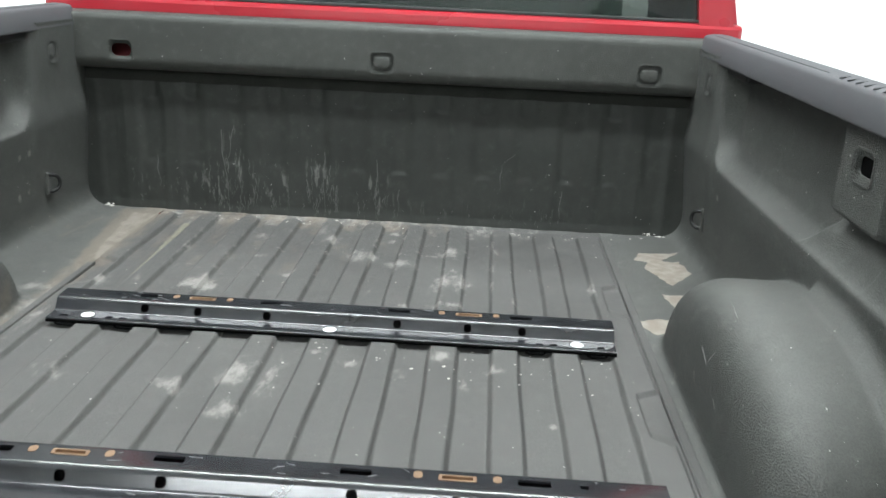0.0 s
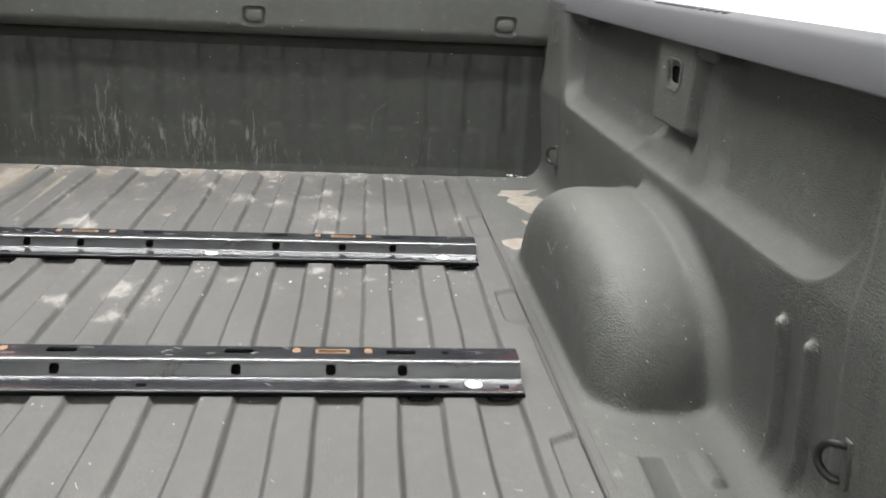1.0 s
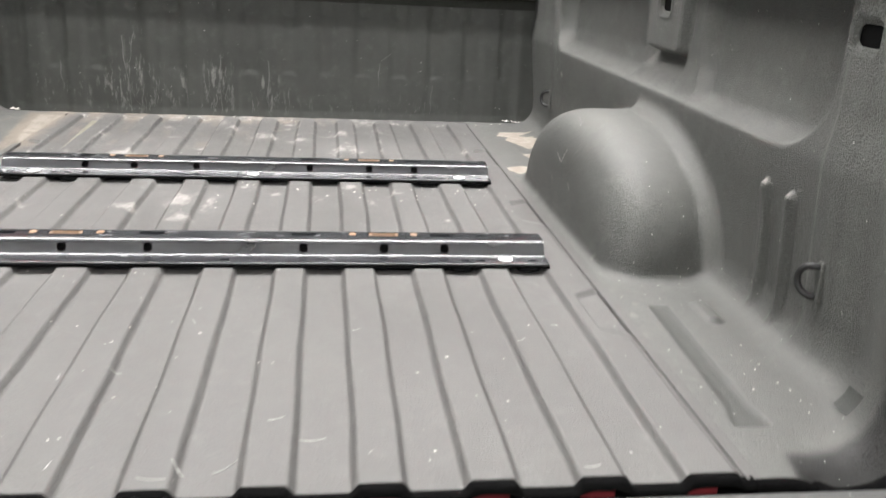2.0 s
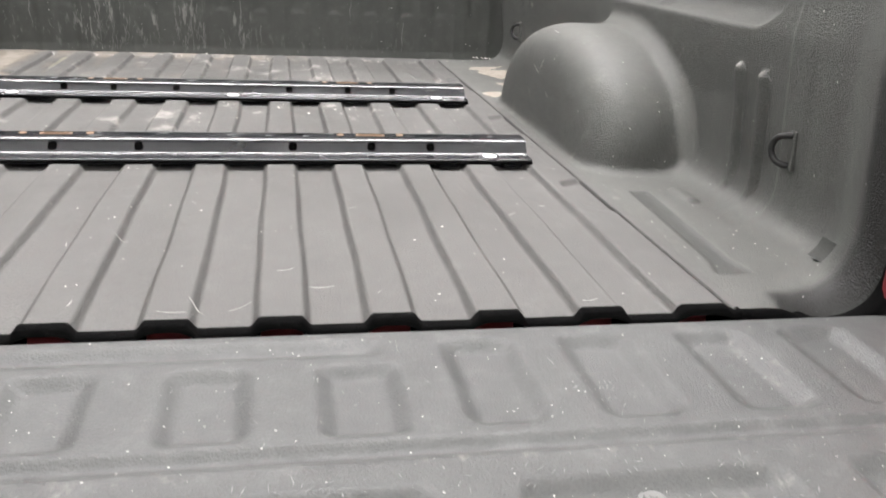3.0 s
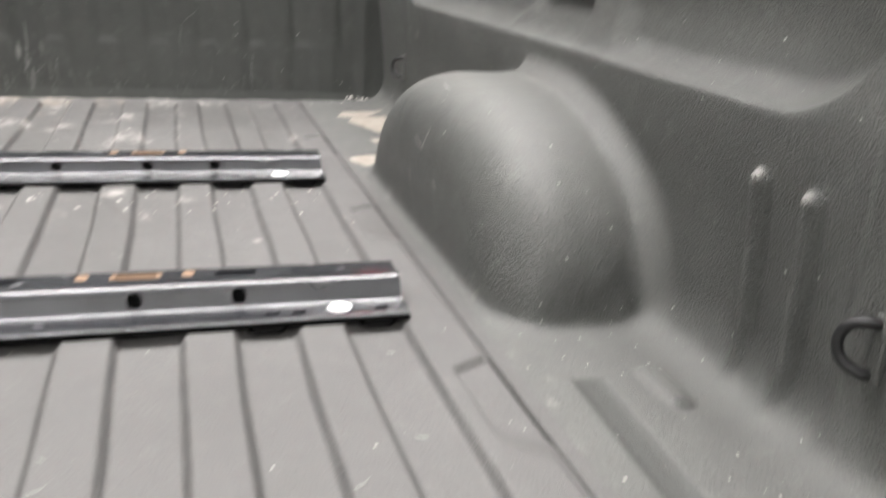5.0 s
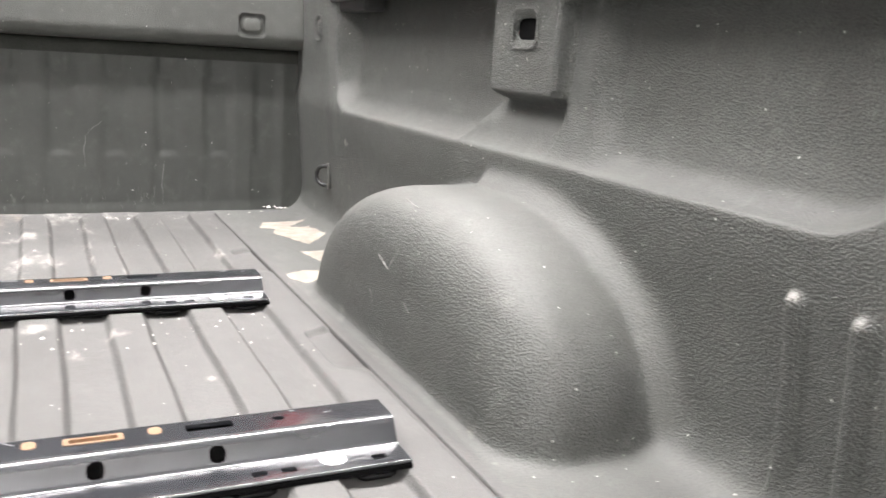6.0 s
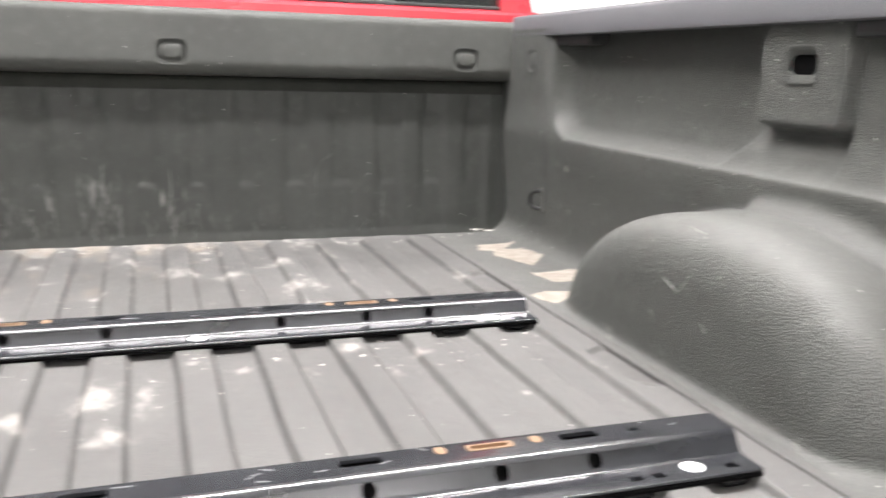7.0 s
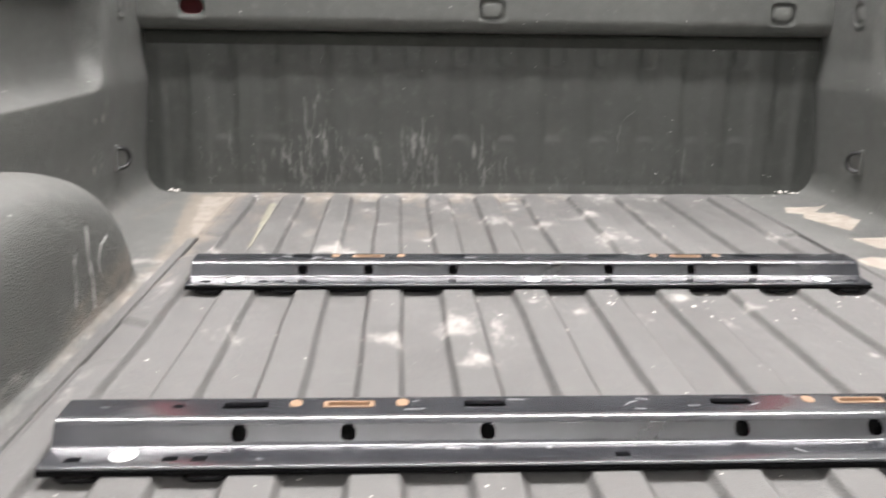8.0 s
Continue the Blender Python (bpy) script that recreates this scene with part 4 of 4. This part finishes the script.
# ---- mounting rails ----
def rail(sticker_mid):
    thing = tagged(new("mounting_rail"), "gloss black steel hitch mounting rail lying across the bed floor", "rail", "hitch rails")
    L = 0.540
    bm = bmesh.new()
    ends = {}

    def end_pair(key, y, z):
        if key not in ends:
            ends[key] = (bm.verts.new((-L, y, z)), bm.verts.new((L, y, z)))
        return ends[key]

    # the section from its front lip to its back lip: flange, web, top
    def arc(cy, cz, r, a0, a1, k=5):
        return [(cy + r * math.cos(radians(a0 + (a1 - a0) * i / k)), cz + r * math.sin(radians(a0 + (a1 - a0) * i / k))) for i in range(k + 1)]

    sec = [(-0.0266, 0.0052)] + arc(-0.0246, 0.0058, 0.0020, 180, 90)
    first = len(sec) - 1
    sec += arc(0.00775, 0.0148, 0.007, -90, -33, 7)
    second = len(sec) - 1
    sec += arc(0.03334, 0.0175, 0.013, 147, 90, 10)
    third = len(sec) - 1
    sec += arc(0.0700, 0.0265, 0.004, 90, 0) + [(0.0740, 0.022)]
    flats = {first: "flange", second: "web", third: "top"}
    cuts = {"flange": [], "web": [], "top": []}
    for x in (-0.512, -0.424, -0.397, 0.0, 0.397, 0.424, 0.512):
        cuts["flange"].append((x, 0.42, 0.0070, 0.0046, 0.001))
    for x in (0.365, 0.261, 0.126):
        for q in (1, -1):
            cuts["web"].append((q * x, 0.52, 0.0074, 0.0078, 0.0062))
    for q in (1, -1):
        cuts["top"].append((q * 0.430, 0.55, 0.006, 0.004, 0.0038))
        for x, hw in ((0.364, 0.022), (0.126, 0.021), (0.262, 0.026)):
            cuts["top"].append((q * x, 0.58, hw, 0.0072, 0.003))
        for x in (0.315, 0.209):
            cuts["top"].append((q * x, 0.66, 0.0065, 0.0085, 0.0063))
    for i, ((y0, z0), (y1, z1)) in enumerate(zip(sec, sec[1:])):
        a, b = end_pair(i, y0, z0)
        d, c = end_pair(i + 1, y1, z1)
        if i not in flats:
            bm.faces.new((a, b, c, d))
            continue
        along = Vector((0, y1 - y0, z1 - z0))
        wide = along.length
        edges = [bm.edges.get(p) or bm.edges.new(p) for p in ((a, b), (b, c), (c, d), (d, a))]
        for x, f, hx, hy, r in cuts[flats[i]]:
            loop = [bm.verts.new(Vector((x + u, y0, z0)) + along * (f + v / wide)) for u, v in rounded(0, 0, hx, hy, r, 4)]
            edges += [bm.edges.new((loop[k], loop[(k + 1) % len(loop)])) for k in range(len(loop))]
        bmesh.ops.triangle_fill(bm, use_beauty=True, edges=edges)
    bar = part("bar", bm, GLOSS, thing)
    mod = bar.modifiers.new("thick", "SOLIDIFY")
    mod.thickness, mod.offset = 0.0040, -1.0
    solid = bpy.data.meshes.new_from_object(bar.evaluated_get(bpy.context.evaluated_depsgraph_get()))
    bar.modifiers.clear()
    bar.data = solid
    for f in solid.polygons:
        f.use_smooth = abs(f.normal.x) < 0.1 and f.area > 2e-5 and abs(f.normal.z) < 0.9995 and len(f.vertices) == 4
    solid.set_sharp_from_angle(angle=radians(32))
    # oval stickers
    for x in (-0.468, 0.468) + ((0.0,) if sticker_mid else ()):
        bm = bmesh.new()
        g = bmesh.ops.create_cone(bm, cap_ends=True, segments=28, radius1=0.0125, radius2=0.0125, depth=0.0006)
        bmesh.ops.transform(bm, matrix=Matrix.Translation((x, -0.004, 0.0082)) @ Matrix.Diagonal((1, 0.95, 1, 1)), verts=g["verts"])
        part("sticker", bm, STICKER, thing, "white oval sticker")
    # stickers folded over the hind edge, and scuffs on the top
    if not sticker_mid:
        for x in (-0.461, 0.004, 0.464):
            bm = bmesh.new()
            g = bmesh.ops.create_cone(bm, cap_ends=True, segments=24, radius1=0.0125, radius2=0.0125, depth=0.0006)
            bmesh.ops.transform(bm, matrix=Matrix.Translation((x, 0.0765, 0.0256)) @ Matrix.Rotation(radians(-24), 4, "X") @ Matrix.Diagonal((1, 0.55, 1, 1)), verts=g["verts"])
            part("sticker", bm, STICKER, thing, "white oval sticker on the hind edge")
    scratcher = random.Random(21 if sticker_mid else 22)
    for _ in range(18):
        x, y, z = scratcher.uniform(-0.52, 0.52), scratcher.uniform(0.036, 0.068), 0.0306
        if scratcher.random() < 0.4:
            y, z = scratcher.uniform(-0.022, 0.004), 0.0079
        turn, far = scratcher.uniform(-1.2, 1.2), scratcher.uniform(0.002, 0.011)
        pts = [(x + far * t * math.cos(turn), y + 0.45 * far * t * math.sin(turn), z) for t in (-1, -0.4, 0.2, 1)]
        ribbon("scuff", pts, [0.0002, 0.0006 * scratcher.uniform(0.4, 1.5), 0.0004, 0.0002], (0, 0, 1), SCUFF, thing)
    # orange plates seen through the top slots
    for q in (1, -1):
        for x, hx, hy, r in ((0.262, 0.0255, 0.0067, 0.0028), (0.315, 0.006, 0.008, 0.0058), (0.209, 0.006, 0.008, 0.0058)):
            bm = bmesh.new()
            cy = 0.0548 if hx > 0.01 else 0.0578
            if hx < 0.01:
                extrude_profile(bm, rounded(q * x, cy, hx, hy, r), "z", 0.0228, 0.0310)
                part("packing_plug", bm, TAN, thing, "tan plug in a rail hole")
                continue
            # an open collar with a brown core
            outer, inner = rounded(q * x, cy, hx, hy, r), rounded(q * x, cy, hx - 0.0045, hy - 0.0026, r)
            loops = [[bm.verts.new((u, v, z)) for u, v in o] for o, z in ((outer, 0.0228), (outer, 0.0312), (inner, 0.0312), (inner, 0.0228))]
            for a, b in zip(loops, loops[1:] + loops[:1]):
                for k in range(len(a)):
                    bm.faces.new((a[k], a[(k + 1) % len(a)], b[(k + 1) % len(a)], b[k]))
            plug = part("packing_plug", bm, TAN, thing, "tan collar round a rail slot")
            bm = bmesh.new()
            extrude_profile(bm, inner, "z", 0.0228, 0.0268)
            part("plug_core", bm, BRASS, plug, "orange-brown core")
    # near-black strip standing for the shade under the flange, and hooks below it
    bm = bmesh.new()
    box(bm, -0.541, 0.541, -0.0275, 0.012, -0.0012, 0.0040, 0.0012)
    part("flange_shade_strip", bm, DARK, thing, "near-black strip standing for shade under the flange")
    for x in (-0.505, -0.39, 0.39, 0.505):
        bm = bmesh.new()
        tube(bm, [(x - 0.020, -0.018, -0.002), (x - 0.017, -0.027, -0.003), (x - 0.012, -0.029, -0.004), (x + 0.012, -0.029, -0.004), (x + 0.017, -0.027, -0.003), (x + 0.020, -0.018, -0.002)], 0.0020, 8)
        part("hook", bm, RUBBER, thing, soft=True)
    # near-black filling behind the holes, for the shade inside the rail
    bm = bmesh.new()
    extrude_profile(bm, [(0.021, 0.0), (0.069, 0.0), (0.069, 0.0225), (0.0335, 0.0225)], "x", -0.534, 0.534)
    part("cavity_shade_bar", bm, DARK, thing)
    return thing


near_rail = rail(False)
near_rail.location = (0, 0.672, 0.001)
far_rail = rail(True)
far_rail.location = (0, 1.234, 0.001)

# ---- loose bits ----
def flakes(name, spots, mat, label, category):
    bm = bmesh.new()
    for x, y, z, r in spots:
        a = rng.uniform(0, 6.28)
        ring = [bm.verts.new((x + r * rng.uniform(0.5, 1.2) * math.cos(a + k), y + r * rng.uniform(0.4, 1.0) * math.sin(a + k), z)) for k in (0, 1.25, 2.5, 3.75, 5.0)]
        top = bm.verts.new((x + r * 0.2, y, z + r * 0.5))
        for k in range(5):
            bm.faces.new((ring[k], ring[(k + 1) % 5], top))
        bm.faces.new(ring[::-1])
    return tagged(part(name, bm, mat, None, label), category=category, kind="stuff")


def on_floor(x, y):
    return float(floor_height(np.array([x]), np.array([y]))[0]) if abs(x) < 0.6 else -0.004


spots = []
for _ in range(60):
    x, y = rng.uniform(-0.62, 0.72), 1.99 - abs(rng.gauss(0, 0.03))
    spots.append((x, y, on_floor(x, y), rng.uniform(0.0012, 0.005)))
for _ in range(90):
    x, y = rng.uniform(-0.55, 0.6), rng.uniform(0.1, 1.95)
    spots.append((x, y, on_floor(x, y), rng.uniform(0.0008, 0.003)))
for _ in range(46):
    x, y = rng.uniform(-0.1, 0.52), rng.gauss(1.13, 0.05)
    spots.append((x, y, on_floor(x, y), rng.uniform(0.0012, 0.0045)))
for _ in range(26):
    spots.append((rng.uniform(0.62, 0.76), rng.uniform(0.12, 0.75), on_floor(0.66, 0.3), rng.uniform(0.0007, 0.0022)))
for s in (1, -1):
    for _ in range(9):
        spots.append((s * rng.uniform(0.72, 0.775), rng.uniform(1.975, 1.998), 0.004, rng.uniform(0.003, 0.008)))
# a thin yellow-green paint streak along a groove
OLIVE = material("olive_paint", (0.165, 0.157, 0.122), 0.7, 0.0, 0.5, 60.0)
pts = [(-0.491 - 0.013 * max(0, k - 5) / 15 + 0.002 * math.sin(3 * k), 1.50 + 0.02 * k) for k in range(21)]
hang(ribbon("paint_streak", [(x, y, on_floor(x, y) + 0.0008) for x, y in pts], [(0.0045 + 0.00022 * k) * rng.uniform(0.7, 1.2) for k in range(len(pts))], (0, 0, 1), OLIVE, truck, "yellow-green paint streak"))
flakes("debris", spots, WHITE, "white paint chips and crumbs lying on the bed floor", "debris")
# thin scratches in the floor coating
scorer = random.Random(12)
marks = [(-0.001, 0.049, 0.018, 0.0), (0.017, 0.075, 0.012, -0.9), (0.062, 0.08, 0.016, 0.8), (0.15, 0.13, 0.014, 0.1), (0.11, 0.16, 0.010, 0.4), (0.35, 0.03, 0.012, 0.1), (0.44, 0.05, 0.010, 0.2), (0.43, 0.36, 0.008, 0.6)]
marks += [(scorer.uniform(-0.5, 0.52), scorer.uniform(0.06, 0.62), scorer.uniform(0.003, 0.010), scorer.uniform(-1.5, 1.5)) for _ in range(14)]
for x, y, far, turn in marks:
    pts = [(x + far * t * math.cos(turn), y + far * (t * math.sin(turn) + 0.25 * t * t)) for t in (-1, -0.5, 0, 0.5, 1)]
    hang(ribbon("scratch", [(a, b, on_floor(a, b) + 0.0008) for a, b in pts], [0.0003, 0.0007, 0.0009, 0.0006, 0.0003], (0, 0, 1), SCRATCH, truck))
